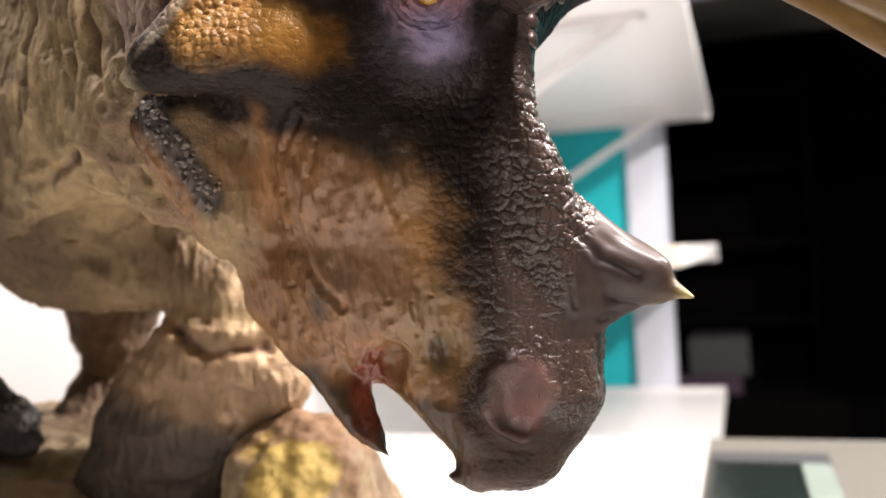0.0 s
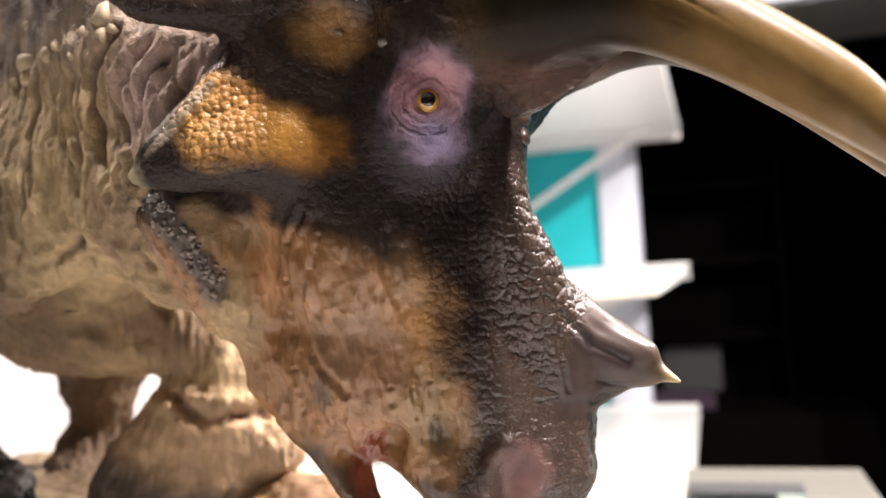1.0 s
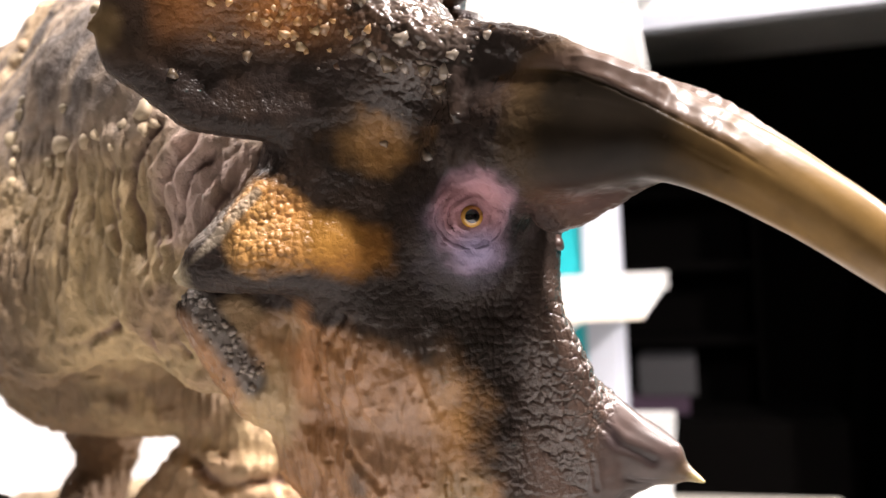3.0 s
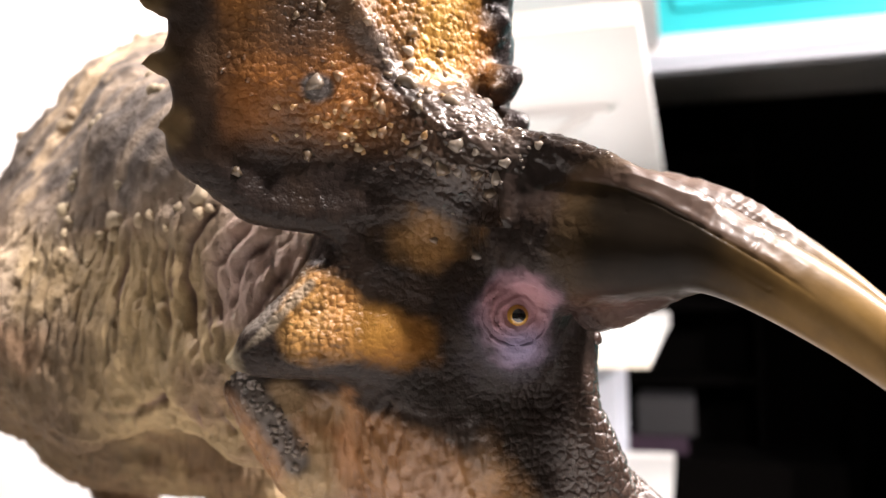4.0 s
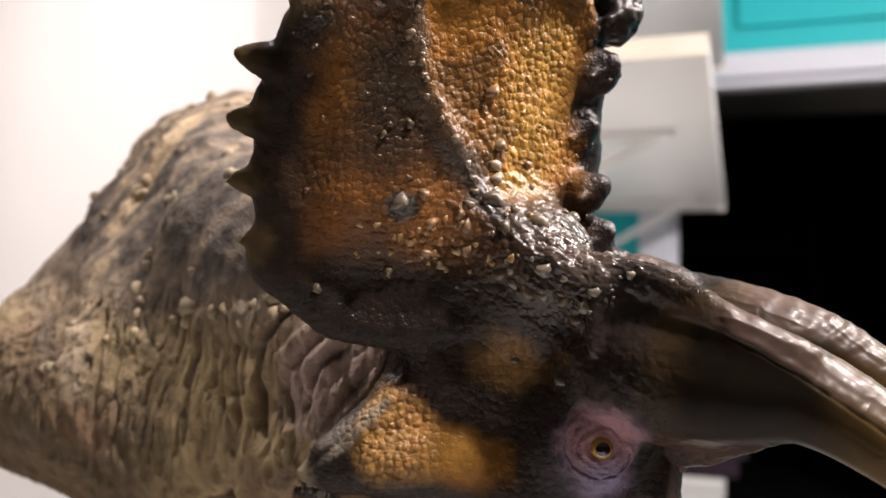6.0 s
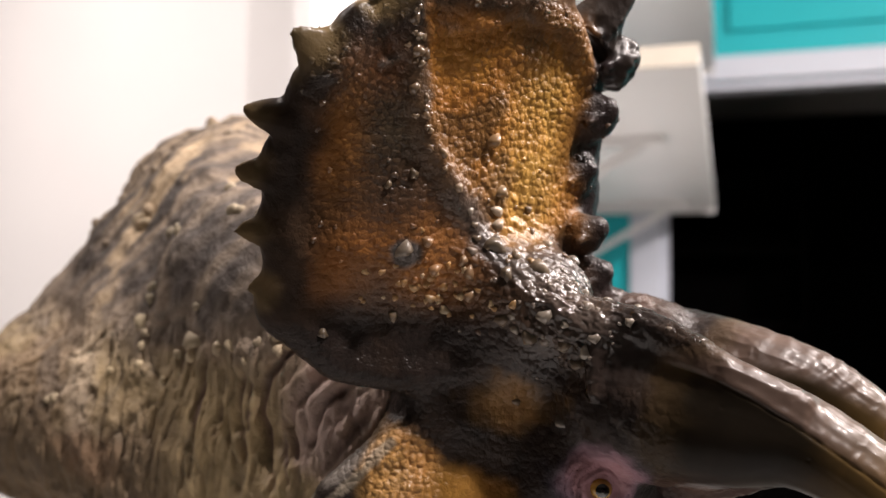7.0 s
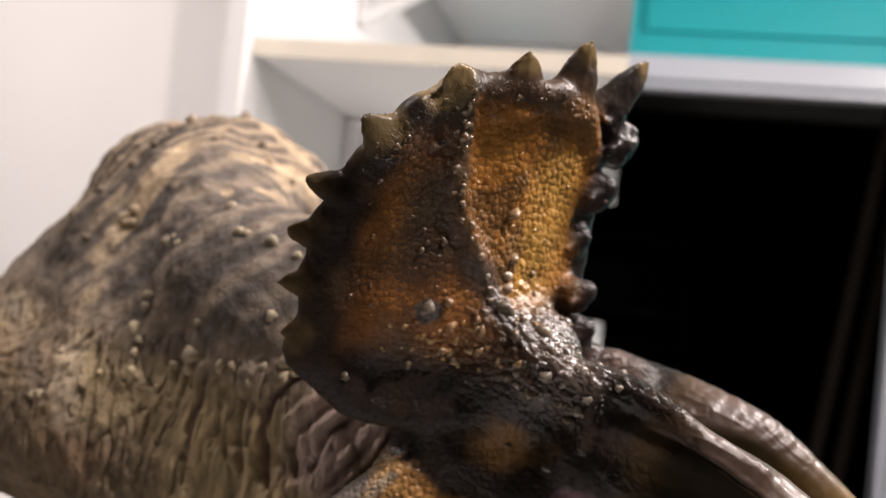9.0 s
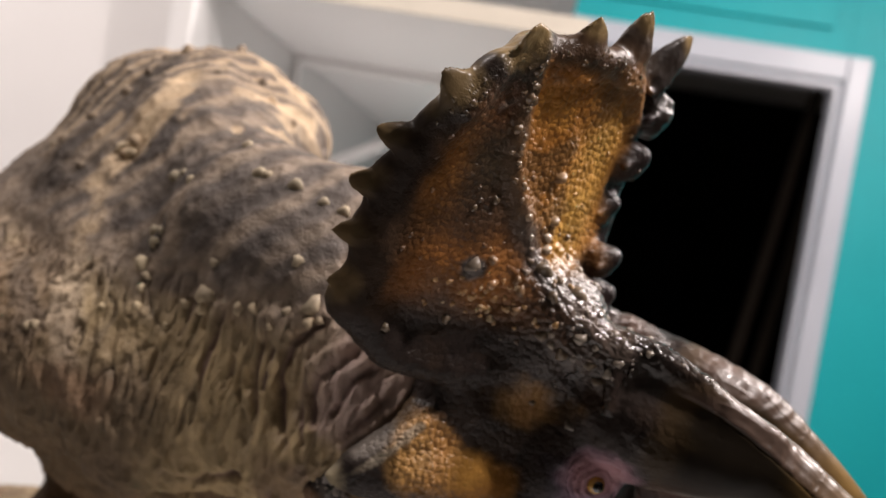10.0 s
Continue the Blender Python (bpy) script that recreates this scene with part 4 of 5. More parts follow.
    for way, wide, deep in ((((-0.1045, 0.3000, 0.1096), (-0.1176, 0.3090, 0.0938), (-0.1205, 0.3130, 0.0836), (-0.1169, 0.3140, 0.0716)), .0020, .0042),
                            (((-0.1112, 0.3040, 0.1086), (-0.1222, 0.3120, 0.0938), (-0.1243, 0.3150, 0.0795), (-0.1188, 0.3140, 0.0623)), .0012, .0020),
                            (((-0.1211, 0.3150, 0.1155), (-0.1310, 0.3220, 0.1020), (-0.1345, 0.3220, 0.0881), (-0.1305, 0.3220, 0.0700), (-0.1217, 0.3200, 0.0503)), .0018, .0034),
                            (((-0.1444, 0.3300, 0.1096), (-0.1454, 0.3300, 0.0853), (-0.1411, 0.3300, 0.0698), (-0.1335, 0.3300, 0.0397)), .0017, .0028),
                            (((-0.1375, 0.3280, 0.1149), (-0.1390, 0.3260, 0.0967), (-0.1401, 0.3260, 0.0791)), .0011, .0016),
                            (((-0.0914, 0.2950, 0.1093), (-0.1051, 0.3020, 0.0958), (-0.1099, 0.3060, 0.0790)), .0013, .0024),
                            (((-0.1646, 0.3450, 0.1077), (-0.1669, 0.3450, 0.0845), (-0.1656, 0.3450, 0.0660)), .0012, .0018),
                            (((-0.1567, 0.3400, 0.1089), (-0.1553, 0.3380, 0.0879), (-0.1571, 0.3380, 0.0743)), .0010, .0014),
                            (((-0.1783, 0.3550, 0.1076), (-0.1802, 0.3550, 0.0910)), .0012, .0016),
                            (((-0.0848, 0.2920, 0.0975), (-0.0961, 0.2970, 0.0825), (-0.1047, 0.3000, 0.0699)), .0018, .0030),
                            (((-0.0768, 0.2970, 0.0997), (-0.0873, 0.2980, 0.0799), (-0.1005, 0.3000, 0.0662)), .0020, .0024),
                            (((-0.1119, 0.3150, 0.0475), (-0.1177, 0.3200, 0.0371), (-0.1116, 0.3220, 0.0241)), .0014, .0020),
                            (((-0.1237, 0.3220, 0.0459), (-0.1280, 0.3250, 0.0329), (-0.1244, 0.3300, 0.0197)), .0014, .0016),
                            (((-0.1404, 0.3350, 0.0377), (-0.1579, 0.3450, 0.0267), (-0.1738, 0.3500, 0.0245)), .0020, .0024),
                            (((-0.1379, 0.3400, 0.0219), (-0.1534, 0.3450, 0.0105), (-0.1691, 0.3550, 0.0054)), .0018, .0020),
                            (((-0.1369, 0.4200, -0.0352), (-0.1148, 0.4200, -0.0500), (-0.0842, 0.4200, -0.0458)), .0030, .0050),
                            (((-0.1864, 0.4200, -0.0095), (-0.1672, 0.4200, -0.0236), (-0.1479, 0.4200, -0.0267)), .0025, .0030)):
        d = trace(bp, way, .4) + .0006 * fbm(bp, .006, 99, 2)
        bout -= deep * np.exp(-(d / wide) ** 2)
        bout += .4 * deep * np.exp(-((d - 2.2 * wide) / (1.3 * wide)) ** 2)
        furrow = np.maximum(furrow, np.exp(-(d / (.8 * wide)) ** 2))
    bp = bp + bn * bout[:, None]

    # ---- paint ----
    hc = Coat(hp, (.025, .0185, .0160), .68, .30)
    tan, gold, ivory = (.31, .155, .062), (.42, .215, .070), (.36, .26, .13)
    hc.lay(.6 * step(fbm(hp, .02, 81), .1, .7), (.040, .026, .018))
    hc.lay(cheek * .96, tan, .66)
    hc.spot((-0.0324, 0.2950, -0.0045), (.022, .03, .022), (.33, .20, .12), .7, .8)
    hc.spot((-0.0046, 0.2950, -0.0306), (.016, .03, .022), (.28, .185, .075), .8, .8)
    hc.lay(cheek * .3 * step(fbm(hp, .03, 83, 2), .0, .7), (.27, .12, .045))
    hc.lay(.95 * (1 - step(trace(hp, ((-0.0347, 0.2800, 0.0437), (-0.0157, 0.2800, 0.0397), (-0.0071, 0.2800, 0.0310), (-0.0034, 0.2800, 0.0195))) + .004 * wob, .006, .016)) * step(-hn[:, 1], -.2, .2) * (pz < .06), (.026, .020, .017), .7)
    hc.spot((-0.0435, 0.3000, -0.0191), (.005, .02, .008), (.07, .045, .03), .8, .8)
    hc.spot((-0.0015, 0.3000, -0.0360), (.005, .02, .008), (.06, .045, .03), .8, .8)
    hc.lay(cheek * .25 * step(fbm(hp, .03, 84, 2), .1, .7), (.38, .25, .13))
    hc.spot((-0.0064, 0.2780, 0.0060), (.014, .02, .026), gold, .9, .8)
    hc.spot((-0.0769, 0.3180, 0.0044), (.014, .03, .030), ivory, .85, .7, .3)
    hc.spot((-0.0638, 0.3050, 0.0258), (.006, .03, .022), (.45, .22, .09), .8, .7, .3)
    hc.spot((-0.0904, 0.3050, 0.0405), (.012, .03, .010), (.33, .23, .13), .95, .7)
    hc.spot((-0.0720, 0.3000, 0.0371), (.012, .03, .008), (.30, .19, .095), .95, .7)
    band = trace(hp, ((-0.1050, 0.3050, 0.0499), (-0.0945, 0.3050, 0.0364), (-0.0839, 0.3100, 0.0176)))
    hc.lay(.9 * (1 - step(band + .003 * wob, .0018, .0075)) * step(-hn[:, 1], -.2, .2), (.085, .075, .068), .5)
    hc.spot((-0.0735, 0.2830, 0.0770), (.013, .02, .019), gold, 1, .4)
    hc.spot((-0.0663, 0.2870, 0.0718), (.012, .02, .013), gold, 1, .4)
    hc.spot((-0.0800, 0.2850, 0.0760), (.010, .02, .016), (.46, .26, .085), .7, .6)
    hc.spot((-0.0453, 0.2750, 0.0679), (.016, .02, .0115), (.27, .125, .03), 1, .6)
    hc.spot((-0.0546, 0.2750, 0.0727), (.012, .02, .010), (.31, .155, .035), 1, .6)
    hc.spot((-0.0372, 0.2720, 0.1039), (.020, .02, .011), (.29, .165, .06), .9, .7)
    hc.spot((-0.0351, 0.2680, 0.1040), (.014, .02, .011), (.29, .155, .055), 1, .7)
    # frill
    hc.lay(onfrill * .7 * step(fbm(hp, .03, 85, 2), -.5, .6), (.085, .048, .026))
    patch = fbm(hp, .022, 86, 3)
    hc.lay(.85 * rustfield, (.070, .038, .021))
    for a, b, ra, rb, c, much in ((-.020, -.038, .021, .012, (.37, .155, .044), 1), (-.036, -.030, .014, .009, (.32, .125, .030), .7), (-.047, .004, .008, .018, (.25, .110, .030), .9), (-.030, .032, .011, .008, (.15, .062, .026), .7), (-.016, .014, .008, .012, (.17, .095, .048), .6)):
        d = np.sqrt(((la - a) / ra) ** 2 + ((lb - b) / rb) ** 2) + .30 * wob + .35 * patch
        hc.lay(much * rustfield * np.exp(-np.clip(d, 0, 9) ** 2.2 * .8), c)
    for a, b, ra, rb, c, much in ((-.027, .010, .012, .012, (.050, .042, .026), .7), (-.058, -.022, .010, .014, (.04, .026, .017), .7)):
        d = np.sqrt(((la - a) / ra) ** 2 + ((lb - b) / rb) ** 2) + .30 * wob
        hc.lay(much * onfrill * np.exp(-np.clip(d, 0, 9) ** 2.2 * .8), c)
    hc.lay(.6 * onfrill * np.exp(-(beside / .006) ** 2) * step(lb, -.03, -.01) * (1 - step(lb, .03, .05)), (.15, .085, .042))
    hc.lay(.95 * goldfield, (.36, .150, .030))
    hc.lay(.95 * goldfield * np.exp(-((la - .030 - .2 * lb) / .016) ** 2) * (1 - step(lb, .020, .046)), (.52, .290, .065))
    hc.lay(.6 * goldfield * step(patch, .1, .6), (.42, .200, .040))
    hc.lay(.75 * goldfield * np.exp(-((la - .022) / .010) ** 2 - ((lb - .046) / .012) ** 2), (.06, .045, .025))
    hc.lay(.6 * goldfield * step(-patch, .25, .6), (.12, .070, .030))
    hc.spot((-0.0773, 0.2580, 0.1546), (.0055, .02, .005), (.12, .12, .12), .9, .4)
    # lilac round the eye, bluish below it
    hc.spot(eye + (0, 0, -.006), (.020, .03, .022), (.07, .065, .09), .8, .6)
    hc.spot(eye + (0, 0, -.0015), (.0150, .03, .0175), (.36, .245, .32), .95, .5, .4)
    hc.spot(eye + (0, 0, .002), (.0125, .03, .0125), (.38, .205, .225), .9, .6, .45)
    hc.spot((0.0250, 0.2860, -0.0510), (.0125, .02, .0150), (.19, .098, .088), .95, .35, .5)
    hc.spot(eye + (.002, 0, -.011), (.010, .03, .008), (.27, .25, .40), .8, .8)
    hc.spot((0.0189, 0.2860, -0.0483), (.005, .02, .010), (.26, .19, .17), .6, .5, .6)
    hc.spot((-0.0303, 0.3220, -0.0351), (.011, .02, .005), (.48, .22, .15), .95, .4)
    hc.lay(beak * .9, (.050, .029, .019), .7)
    hc.lay(bridge * .60 * (1 - nost), (.095, .062, .048), .88)
    # taupe crown ridge, with some of its glint put into the colour
    hc.lay(.7 * (1 - step(trace(hp, ((-0.0586, 0.2500, 0.1766), (-0.0443, 0.2550, 0.1599), (-0.0279, 0.2600, 0.1485), (-0.0145, 0.2620, 0.1380)), .3) + .004 * wob, .003, .011)) * (1 - horn), (.11, .085, .07), .9)
    hc.g += (.62 - hc.g) * smooth
    shine = np.exp(-((la - .022 + .25 * (lb + .04)) / .022) ** 2 - ((lb + .046) / .034) ** 2)
    # crown lumps painted paler to stand in for highlights
    hc.lay(.35 * np.clip(shine, 0, 1) * (1 - horn) * (1 - smooth) * step(fbm(hp, .012, 88, 3), -.35, .35), (.115, .082, .066))
    hc.g += (.9 - hc.g) * np.clip(shine * 1.3, 0, 1)
    hc.g += (.62 - hc.g) * onfrill * .7
    hc.g += (.7 - hc.g) * np.clip(scab * 1.6, 0, 1)
    hc.lay(horn, (.170, .103, .034), .68)
    hc.lay(horn * (1 - step(along + .006 * wob, .050, .115)) * .95, (.014, .0105, .0065), .60)
    hc.lay(horn * .4 * step(fbm(grainp, .010, 87), .1, .6) * step(along, .075, .12), (.21, .135, .06))
    hc.lay(.75 * plate * (1 - step(along, .06, .11)), (.125, .082, .064), .54)
    hc.spot((.012, .312, .142), (.026, .02, .014), (.13, .085, .068), .8, .8, .7)
    hc.lay(horn * (1 - step(along, .03, .06)) * step(-hn[:, 2], .6, .95) * .7, (.13, .065, .05))
    hc.lay(.92 * nearside * (1 - step(off, -.002, .0)) * (1 - step(along + .004 * wob, .055, .105)), (.0125, .0095, .0065), .6)
    hc.lay(nose, (.036, .024, .022), .55)
    hc.lay(nose * .7 * step(cut, .0, .5), (.075, .050, .042))
    hc.lay(.75 * np.clip(under * 1.3, 0, 1), (.095, .050, .042), .75)
    sheath = trace(hp, ((0.0435, 0.2900, 0.0148), (0.0549, 0.2880, 0.0049), (0.0692, 0.2860, -0.0050)))
    hc.lay(nose * (1 - step(sheath + .001 * wob, .004, .008)), (.080, .056, .050), .6)
    hc.lay(nose * .9 * (1 - step(trace(hp, ((0.0430, 0.2880, 0.0070), (0.0526, 0.2870, -0.0033), (0.0642, 0.2860, -0.0088))) + .002 * wob, .0004, .0055)), (.024, .017, .018), .6)
    hc.lay(nose * step(run - .35 * (pz - nb[2]), .030, .046) * .8, (.15, .098, .050))
    hc.spot((0.0825, 0.2840, -0.0158), .0055, (.50, .40, .18), 1, .9)
    hc.lay(jaw * (1 - step(pz, -.046, -.038)), (.045, .03, .025), .6)
    hc.spot((-0.0264, 0.3130, -0.0519), (.0075, .02, .020), (.20, .045, .02), .95, .5, .8)
    # cheek horn's crest and up-facing skin painted paler, in place of a highlight
    crest = trace(hp, ((-0.0782, 0.2820, 0.0870), (-0.0850, 0.2810, 0.0786), (-0.0954, 0.2840, 0.0676), (-0.1063, 0.2900, 0.0577)))
    hc.lay(.75 * (1 - step(crest + .001 * wob, .0006, .0024)), (.34, .29, .22), .5)
    hc.spot((-0.1077, 0.2930, 0.0576), .008, (.38, .32, .21), .9, .8, .4)
    hc.lay(step(hn[:, 2], .25, .6) * np.exp(-(((hp - np.array((-0.0925, 0.2910, 0.0735))) / (.016, .03, .018)) ** 2).sum(1)) * .7, (.24, .21, .18), .6)
    hc.lay(.9 * onfrill * step(la + .003 * wob, .053, .060), (.028, .022, .023), .75)
    tips = np.zeros(len(hp))
    for a0, b0, a1, b1, *_ in spikes:
        dd = np.hypot(la - a1, lb - b1)
        big = .006 if -.07 < a1 < -.03 else 0
        tips = np.maximum(tips, 1 - step(dd + .003 * wob, .004 + big, .012 + big))
    hc.lay(.8 * onfrill * step(rim + .15 * wob, .66, .95) * (1 - step(la, -.040, -.025)), (.026, .018, .013), .5)
    hc.lay(tips * .8 * (.45 + .55 * step(la, -.066, -.05)), (.28, .195, .090), .82)
    for collar in collars:
        hc.lay(.8 * np.exp(-(trace(hp, [c[:3] for c in collar], 1.) / .0014) ** 2), (.17, .145, .125), .95)
    hc.lay(step(rim, 1.0, 1.3) * onfrill * (1 - tips) * .7, (.035, .027, .022), .6)

    bc = Coat(bp, (.375, .275, .140), .1)
    bc.lay(step(fbm(bp, .04, 74), .0, .6) * .6, (.20, .12, .07))
    bc.lay(step(bz + .02 * bc.wob, .085, .125), (.245, .195, .150))
    bc.lay(step(bz + .02 * bc.wob, .10, .15) * step(fbm(bp, .035, 76), -.1, .5) * .7, (.105, .086, .076))
    bc.lay(.7 * up * step(bp[:, 1], .42, .48), (.095, .074, .06))
    bc.lay(.85 * up * step(rib, .0, .6) * step(bp[:, 1], .42, .48), (.40, .315, .22))
    sweep = np.sin((.67 * bx - .74 * bz - .25 * bp[:, 1]) * 340 + 2.2 * fbm(bp, .05, 93, 2))
    flank = step(bz + .01 * bc.wob, .116, .134) * (1 - step(bp[:, 1], .44, .50))
    bc.lay(.6 * flank * step(bx + .02 * fbm(bp, .03, 89, 2), -.215, -.135), (.095, .079, .071))
    bc.lay(.75 * flank * step(sweep, .0, .7), (.080, .067, .061))
    bc.lay(.45 * flank * step(-sweep, .2, .8), (.31, .25, .19))
    cream, murk = (.50, .39, .265), (.050, .039, .034)
    for way, wide, colour, much in ((((-0.2217, 0.5000, 0.2275), (-0.2435, 0.4850, 0.1971), (-0.2623, 0.4650, 0.1671), (-0.2767, 0.4600, 0.1390)), .010, murk, .85),
                                    (((-0.2316, 0.4800, 0.2081), (-0.2496, 0.4500, 0.1705), (-0.2687, 0.4300, 0.1127)), .006, murk, .7),
                                    (((-0.2005, 0.4550, 0.1997), (-0.2114, 0.4300, 0.1776), (-0.2304, 0.4250, 0.1607)), .010, murk, .95),
                                    (((-0.2202, 0.4000, 0.1398), (-0.2026, 0.3950, 0.1555), (-0.1835, 0.4000, 0.1687), (-0.1662, 0.4100, 0.1819)), .011, murk, .8),
                                    (((-0.2061, 0.3750, 0.1303), (-0.1871, 0.3730, 0.1401), (-0.1648, 0.3730, 0.1604), (-0.1414, 0.3750, 0.1672)), .012, murk, .75),
                                    (((-0.1645, 0.3500, 0.1227), (-0.1475, 0.3500, 0.1396), (-0.1264, 0.3450, 0.1499)), .010, murk, .75),
                                    (((-0.2218, 0.3850, 0.1123), (-0.2063, 0.3700, 0.1089), (-0.1812, 0.3600, 0.1154)), .007, murk, .6),
                                    (((-0.2680, 0.4200, 0.0989), (-0.2491, 0.4000, 0.0794)), .009, murk, .6),
                                    (((-0.2056, 0.4750, 0.2161), (-0.2158, 0.4530, 0.1982), (-0.2257, 0.4440, 0.1790), (-0.2412, 0.4280, 0.1521), (-0.2389, 0.4000, 0.1270), (-0.2386, 0.3900, 0.0990), (-0.2298, 0.3750, 0.0655)), .0105, cream, 1),
                                    (((-0.2423, 0.4650, 0.1859), (-0.2602, 0.4500, 0.1539), (-0.2682, 0.4300, 0.1158)), .0055, cream, .7),
                                    (((-0.1796, 0.4650, 0.2138), (-0.1579, 0.4800, 0.2181), (-0.1322, 0.4970, 0.2110)), .0065, cream, 1),
                                    (((-0.1701, 0.5300, 0.2426), (-0.1530, 0.5200, 0.2366), (-0.1379, 0.5100, 0.2236)), .005, cream, .9),
                                    (((-0.1557, 0.4700, 0.2062), (-0.1272, 0.4850, 0.2048)), .005, cream, .9),
                                    (((-0.1729, 0.4300, 0.1914), (-0.1431, 0.4500, 0.1979)), .005, cream, .8),
                                    (((-0.2027, 0.4400, 0.1918), (-0.1859, 0.4450, 0.1995)), .005, cream, .7),
                                    (((-0.1766, 0.3900, 0.1702), (-0.1922, 0.3850, 0.1482), (-0.1923, 0.3700, 0.1282)), .006, (.26, .205, .155), .8),
                                    (((-0.1500, 0.3750, 0.1680), (-0.1568, 0.3600, 0.1476), (-0.1671, 0.3600, 0.1345)), .007, (.25, .20, .15), .75)):
        bc.stripe(way, wide, colour, much)
    # upper arm painted darker brown, carrying the shade below the throat
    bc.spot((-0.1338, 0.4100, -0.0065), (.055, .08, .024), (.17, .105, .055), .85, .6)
    # pale spot on the knuckle: light falling there put into the colour
    bc.spot((-0.0889, 0.4300, -0.0688), (.022, .06, .020), (.50, .37, .21), .9, .6)
    # low flank painted darker for the shade on the belly
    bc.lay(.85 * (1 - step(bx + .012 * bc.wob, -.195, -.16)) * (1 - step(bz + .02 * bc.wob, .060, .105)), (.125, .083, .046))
    # furrows and grooves painted darker: crease shade put into the colour
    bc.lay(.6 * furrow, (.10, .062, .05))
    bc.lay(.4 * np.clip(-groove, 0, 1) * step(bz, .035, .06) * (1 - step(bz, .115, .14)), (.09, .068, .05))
    bc.lay(.8 * (1 - step(bz, -.06, -.01)), (.40, .265, .155))
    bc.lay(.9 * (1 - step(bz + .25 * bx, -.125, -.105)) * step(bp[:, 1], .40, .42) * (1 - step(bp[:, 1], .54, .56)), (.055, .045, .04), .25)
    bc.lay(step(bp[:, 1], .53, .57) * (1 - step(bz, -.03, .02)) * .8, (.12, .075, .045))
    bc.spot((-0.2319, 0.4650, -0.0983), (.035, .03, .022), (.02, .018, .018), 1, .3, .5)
    # pinkish neck skin, painted paler to offset the frill's shade
    bc.spot((-.1, .302, .087), (.030, .05, .034), (.46, .34, .30), .9, .8)
    # second darkening in the furrows, again shade held in the paint
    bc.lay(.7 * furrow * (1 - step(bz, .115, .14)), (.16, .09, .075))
    bc.spot((-0.2247, 0.3800, 0.0522), (.022, .04, .012), (.25, .15, .085), .7, .8)

    # a thin brown wash over the back
    wash = step(bz, .095, .125)
    bc.c *= 1 - wash[:, None] * np.array((.0, .05, .12))

    # ---- knobs: crown of the head, frill, cheek, and rows on the back ----
    rng = np.random.default_rng(8)
    kn, kc, kg = [], [], []

    def snap(p, skin, nrm):
        i = int(np.argmin(((skin - np.array(p)) ** 2).sum(1)))
        return skin[i], nrm[i]

    def knob(p, r, h, colour, gloss, on="head"):
        c, n = snap(p, hp if on == "head" else bp, hn if on == "head" else bn)
        kn.append((c, n, r, h, rng.random() * 6.28))
        under = (hc if on == "head" else bc).c[int(np.argmin((((hp if on == "head" else bp) - c) ** 2).sum(1)))]
        kc.append((.5 * np.array(colour) + .6 * under) * (.8 + .4 * rng.random()))
        kg.append(gloss)

    def strew(weight, count, r0, r1, tall, colours, gloss, mix=.3):
        w = np.clip(weight, 0, None)
        pick = rng.choice(len(hp), count, p=w / w.sum(), replace=False)
        for i in pick:
            r = r0 + (r1 - r0) * rng.random() ** 2
            kn.append((hp[i], hn[i], r, r * tall * (.7 + .6 * rng.random()), rng.random() * 6.28))
            kc.append((mix * np.array(colours[int(rng.integers(len(colours)))]) + (1.1 - mix) * hc.c[i]) * (.85 + .4 * rng.random()))
            kg.append(gloss)
    front = step(ln - bow(la, lb), -.008, .0)
    crown = front * (1 - horn) * step(np.linalg.norm(hp - np.array(near[1][:3]), axis=1), .030, .036) * np.exp(-((la - .022 + .25 * (lb + .04)) / .016) ** 2 - ((lb + .048) / .024) ** 2)
    strew(crown, 26, .0014, .0027, .8, ((.20, .17, .14), (.28, .24, .19), (.36, .31, .25)), .78, .8)
    # tiny pale knobs added as bright specks, in place of glints
    strew(crown, 45, .0006, .0012, .7, ((.22, .18, .15), (.32, .27, .22)), .8, .7)
    warm = front * onfrill * np.exp(-((la + .014) / .020) ** 2 - ((lb + .044) / .014) ** 2)
    strew(warm, 42, .0009, .0020, .6, ((.50, .33, .15), (.44, .26, .10), (.55, .42, .24)), .62, .7)
    strew(front * onfrill * (rim < .8), 50, .0008, .0015, .6, ((.20, .10, .04), (.07, .05, .035)), .7)
    ridge = front * onfrill * np.exp(-((la - part_line(lb)) / .003) ** 2) * (rim < .95) * (lb > -.035)
    strew(ridge, 30, .0011, .0024, .65, ((.22, .15, .09), (.34, .25, .16)), .8, .5)
    strew(front * onfrill * np.exp(-((rim - .84) / .10) ** 2) * step(lb, .0, .03), 34, .0008, .0015, .5, ((.05, .04, .03), (.16, .11, .06)), .95)
    streak = np.exp(-(band / .0038) ** 2) * step(-hn[:, 1], .0, .3)
    strew(streak, 85, .0008, .0017, .8, ((.20, .18, .17), (.36, .31, .26)), .6)
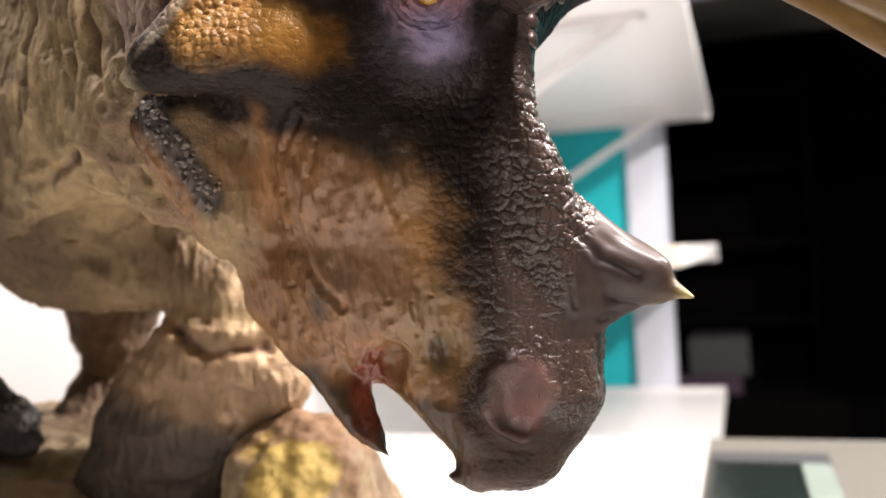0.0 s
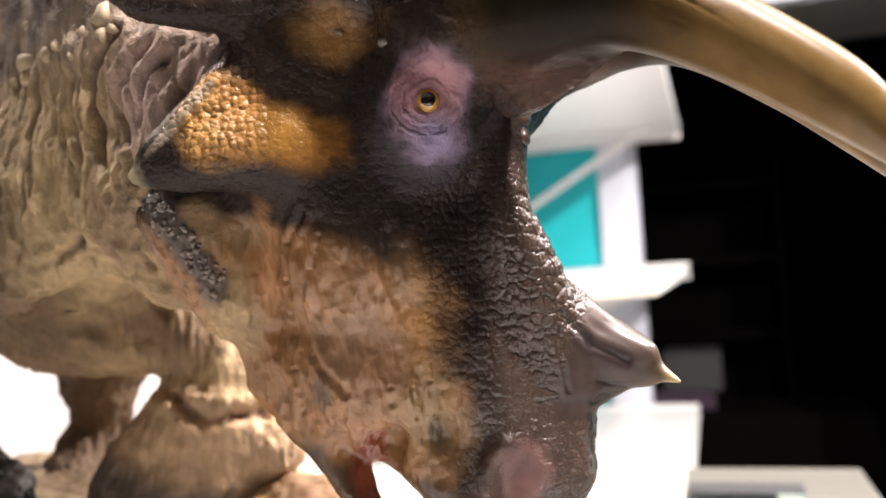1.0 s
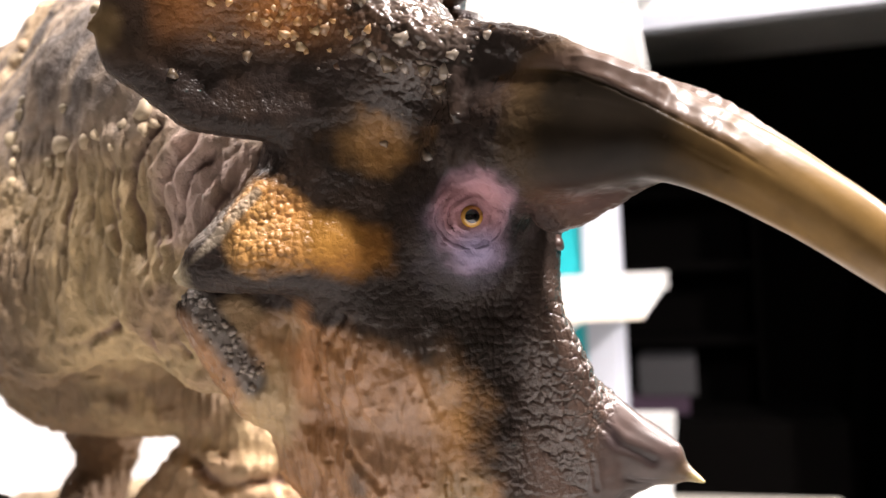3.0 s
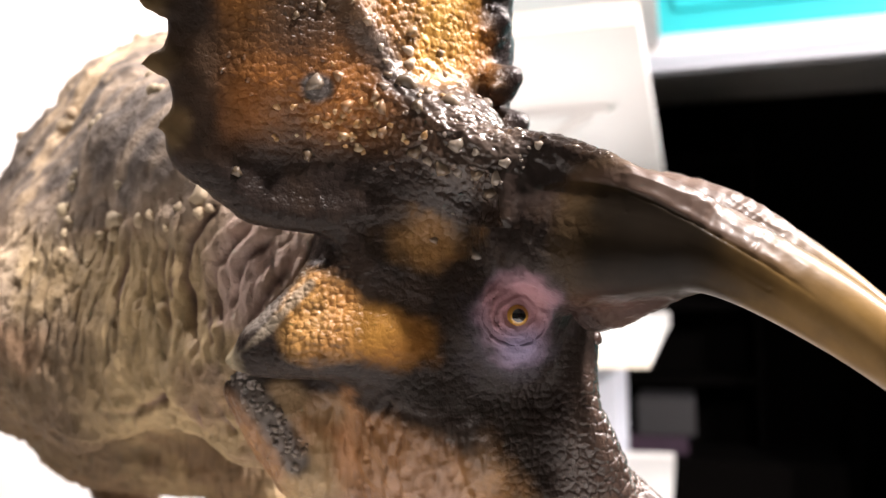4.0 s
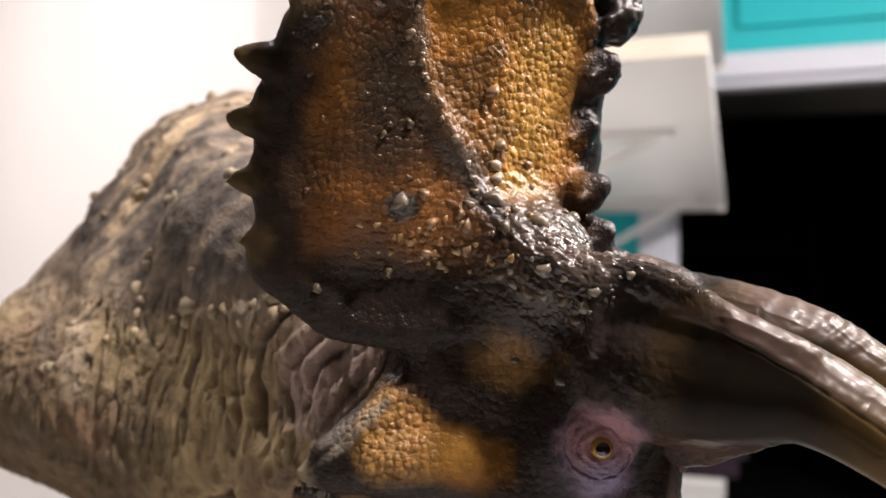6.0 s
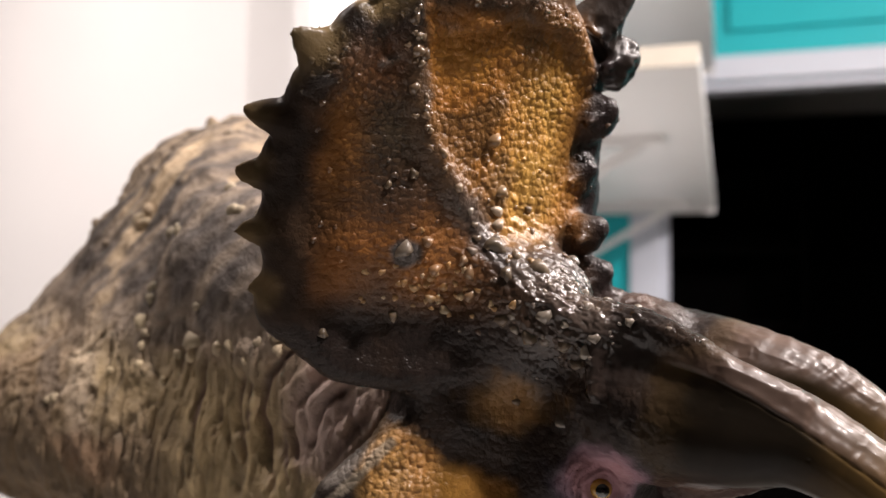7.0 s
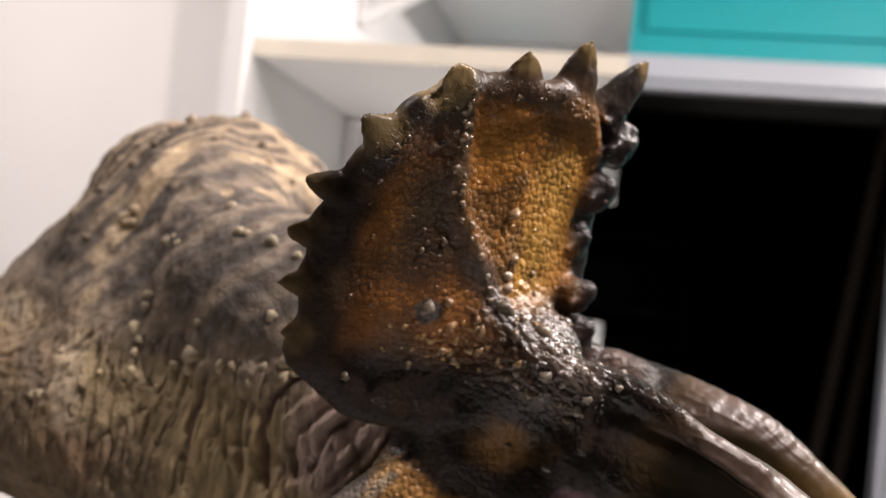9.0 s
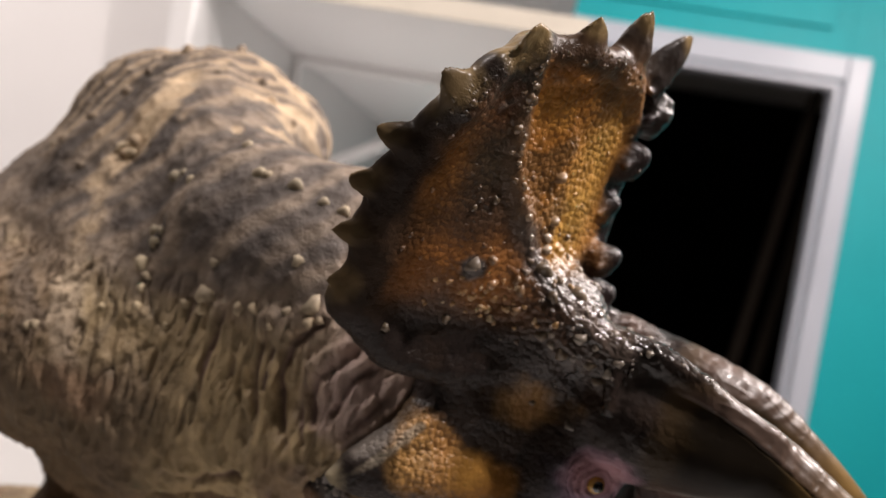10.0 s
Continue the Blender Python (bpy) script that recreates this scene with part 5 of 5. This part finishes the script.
    for p, r, h in (((-0.0773, 0.2580, 0.1546), .0042, .005), ((-0.0684, 0.2590, 0.1585), .003, .0035), ((-0.0643, 0.2590, 0.1476), .0032, .0034), ((-0.0576, 0.2590, 0.1472), .0032, .0034), ((-0.0567, 0.2590, 0.1381), .003, .003),
                    ((-0.0790, 0.2620, 0.1290), .0026, .0028), ((-0.1033, 0.2660, 0.1250), .0026, .0028), ((-0.0590, 0.2590, 0.1528), .0026, .003), ((-0.0504, 0.2680, 0.1968), .0036, .006), ((-0.0601, 0.2620, 0.2130), .003, .005),
                    ((-0.0437, 0.2720, 0.1792), .003, .004), ((-0.0332, 0.2620, 0.1269), .0036, .004), ((-0.0215, 0.2600, 0.1258), .0034, .004), ((-0.0187, 0.2600, 0.1188), .0026, .003), ((-0.0436, 0.2630, 0.1327), .003, .003),
                    ((-0.0304, 0.2660, 0.1534), .004, .0045), ((-0.0457, 0.2680, 0.1603), .0042, .005), ((-0.0418, 0.2650, 0.1493), .0036, .004), ((-0.0760, 0.2560, 0.1811), .0022, .0025), ((-0.0837, 0.2530, 0.1762), .002, .002)):
        knob(p, r * .8, h * .62, (.24, .18, .11), .6)
    # ruffled skin under the root of the brow horn
    for p, r in (((0.0280, 0.2720, 0.0768), .0030), ((0.0322, 0.2700, 0.0796), .0034), ((0.0367, 0.2680, 0.0813), .0032), ((0.0409, 0.2670, 0.0837), .0030), ((0.0459, 0.2650, 0.0857), .0026), ((0.0513, 0.2630, 0.0881), .0024),
                 ((0.0413, 0.2900, 0.0826), .0036), ((0.0467, 0.2920, 0.0820), .0040), ((0.0521, 0.2940, 0.0834), .0036), ((0.0359, 0.2880, 0.0773), .0034), ((0.0346, 0.2860, 0.0711), .0030), ((0.0440, 0.2880, 0.0882), .0030)):
        knob(p, r * .9, r * .55, (.10, .05, .038), .6)
    for p, r in (((-0.1987, 0.4002, 0.1615), .0036), ((-0.1911, 0.3839, 0.1624), .0021), ((-0.1960, 0.3950, 0.1650), .0018), ((-0.1596, 0.3606, 0.1726), .0030), ((-0.1560, 0.3590, 0.1718), .0020), ((-0.1428, 0.3457, 0.1705), .0032), ((-0.1300, 0.3340, 0.1667), .0020), ((-0.1208, 0.3306, 0.1645), .0026),
                 ((-0.2015, 0.3872, 0.1338), .0030), ((-0.1966, 0.3805, 0.1347), .0021), ((-0.1991, 0.3822, 0.1285), .0026), ((-0.2030, 0.3821, 0.1179), .0042), ((-0.2001, 0.3778, 0.1125), .0020), ((-0.2014, 0.3772, 0.1062), .0018), ((-0.2013, 0.3754, 0.0982), .0020), ((-0.1733, 0.3516, 0.1280), .0022)):
        knob(p, 1.2 * r, r * .95, (.50, .42, .27), .12, "body")
    for p, r in (((-0.1751, 0.3540, 0.1120), .0042), ((-0.1749, 0.3537, 0.1054), .0030), ((-0.1805, 0.3591, 0.1062), .0020), ((-0.1595, 0.3362, 0.1117), .0026), ((-0.1531, 0.3297, 0.1129), .0020), ((-0.1369, 0.3201, 0.1173), .0018), ((-0.1275, 0.3176, 0.1208), .0040), ((-0.1272, 0.3180, 0.1141), .0023),
                 ((-0.1224, 0.3170, 0.1164), .0020), ((-0.1376, 0.3204, 0.1392), .0023), ((-0.1438, 0.3244, 0.1072), .0016), ((-0.1884, 0.3644, 0.0930), .0016), ((-0.1672, 0.3844, 0.1843), .0026), ((-0.2327, 0.4494, 0.1705), .0034), ((-0.2290, 0.4400, 0.1690), .0028), ((-0.2753, 0.4962, 0.1627), .0024), ((-0.2472, 0.3922, 0.0781), .0024), ((-0.2508, 0.3933, 0.0758), .0022), ((-0.2179, 0.3845, 0.0935), .0018)):
        knob(p, 1.2 * r, r * .9, (.48, .40, .26), .12, "body")
    for p, r, h in (((-0.2126, 0.5200, 0.2354), .006, .010), ((-0.1831, 0.5400, 0.2469), .006, .009), ((-0.2506, 0.5000, 0.2114), .006, .007), ((-0.2303, 0.4400, 0.1749), .006, .006), ((-0.2332, 0.4400, 0.1689), .005, .005), ((-0.1672, 0.5000, 0.2271), .004, .008),
                    ((-0.1590, 0.4800, 0.2150), .004, .006), ((-0.1908, 0.4800, 0.2069), .004, .006), ((-0.2650, 0.4500, 0.1636), .004, .004), ((-0.1367, 0.4800, 0.2155), .004, .005), ((-0.2244, 0.5200, 0.2286), .004, .006), ((-0.2352, 0.5100, 0.2191), .004, .005),
                    ((-0.2625, 0.4900, 0.1910), .005, .005), ((-0.2758, 0.4800, 0.1736), .004, .005)):
        knob(p, r * .7, h * .6, (.22, .165, .11), .1, "body")
    kp, kq = knobs(kn)
    per = len(kp) // len(kn)
    kcol, kgl = np.repeat(np.array(kc), per, 0), np.repeat(np.array(kg), per)

    # ---- the glass eye: ball, iris and pupil ----
    ball = bmesh.new()
    bmesh.ops.create_uvsphere(ball, u_segments=32, v_segments=24, radius=1)
    ev = np.array([v.co[:] for v in ball.verts])
    eq = np.array([[*[v.index for v in f.verts], f.verts[0].index][:4] for f in ball.faces])
    ball.free()
    gaze = np.array((-.02, -1, -.03))
    r3 = np.array(Vector(gaze).to_track_quat("Z", "Y").to_matrix())
    ep = eye + (.0003, -.0008, 0) + (ev * .0039) @ r3.T
    fz = ev[eq].mean(1)[:, 2]
    emat = np.where(fz > .80, 2, 1)

    pts = np.vstack([hp, bp, kp, ep])
    n1, n2, n3 = len(hp), len(hp) + len(bp), len(hp) + len(bp) + len(kp)
    quads = np.vstack([hq, bq + n1, kq + n2, eq + n3])
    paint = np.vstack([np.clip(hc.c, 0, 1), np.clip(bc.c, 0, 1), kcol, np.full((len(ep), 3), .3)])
    gloss = np.concatenate([hc.g, bc.g, kgl, np.ones(len(ep))])
    rl = np.zeros((len(pts), 4))
    rl[:n1, 0] = (.36 + .12 * onfrill) * (1 - .8 * edge) * (1 - .8 * smooth) * (1 - hard) * (1 - .5 * cheek) * (1 - np.clip(shine, 0, 1))
    rl[:n1, 2] = (.15 + .45 * cheek) * (1 - hard) + .03
    rl[:n1, 3] = np.clip(.86 + .08 * horn + .25 * nose - .55 * shine * (1 - horn) - .6 * bridge - .22 * onfrill + .45 * onfrill * (1 - step(la, -.055, -.030)) * (1 - step(lb, .010, .028)) + .05 * smooth - .40 * plate * (1 - step(along, .07, .12)) - .6 * cheek - .5 * scab, 0, 1)
    rl[n1:n2, 0] = .5
    rl[n1:n2, 1] = .3
    rl[n1:n2, 2] = .7
    rl[n2:n3, 2] = .3
    fm = np.concatenate([np.zeros(len(hq) + len(bq) + len(kq)), emat])
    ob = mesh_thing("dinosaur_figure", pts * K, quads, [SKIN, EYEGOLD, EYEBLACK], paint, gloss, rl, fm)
    ob.matrix_world = FRAME0
    return tagged(ob, "painted resin horned dinosaur figure, glossy head and matt body", "figurine")


figure()


def rock(name, parent, lo, hi, h, lumps, base, stain, dabs):
    cl = Clay(lo, hi, h)
    for at, r in lumps:
        cl.ball(at, r, .012)
    p, q = cl.skin(2)
    p, q = finer(p, q)
    n = normals(p, q)
    p = p + n * (.006 * fbm(p, .04, 5) + .0016 * fbm(p, .008, 6))[:, None]
    c = Coat(p, base, .1)
    c.lay(.7 * step(fbm(p, .05, 12), .0, .5), stain)
    for at, r, colour, much, soft in dabs:
        c.spot(at, r, colour, much, soft)
    rl = np.zeros((len(p), 4))
    rl[:, 0], rl[:, 2] = .4, 1.0
    ob = mesh_thing(name, p * K, q, [SKIN], np.clip(c.c, 0, 1), c.g, rl)
    ob.parent = parent
    return ob


def display_base():
    top = tagged(empty("display_base"), "sculpted rocky base in sand and yellow under the figure", "base")
    top.matrix_world = FRAME0
    rock("ground", top, (-0.5, 0.3, -0.245), (-0.0, 0.86, -0.06), 0.004, (((-.245, .57, -.18), (.21, .24, .068)), ((-0.2389, 0.5200, -0.1218), (.06, .05, .012))),
         (.33, .25, .15), (.20, .125, .07), ())
    rock("boulder", top, (-0.16, 0.3, -0.245), (0.02, 0.52, -0.03), 0.003, (((-0.0685, 0.4300, -0.1288), (.042, .05, .050)), ((-0.0423, 0.4500, -0.1524), (.030, .05, .040))),
         (.33, .25, .15), (.22, .14, .08), (((-0.0613, 0.3850, -0.0902), (.040, .06, .030), (.26, .13, .06), .8, .5), ((-0.0689, 0.3850, -0.1028), (.024, .05, .020), (.55, .40, .11), 1, .25)))


display_base()
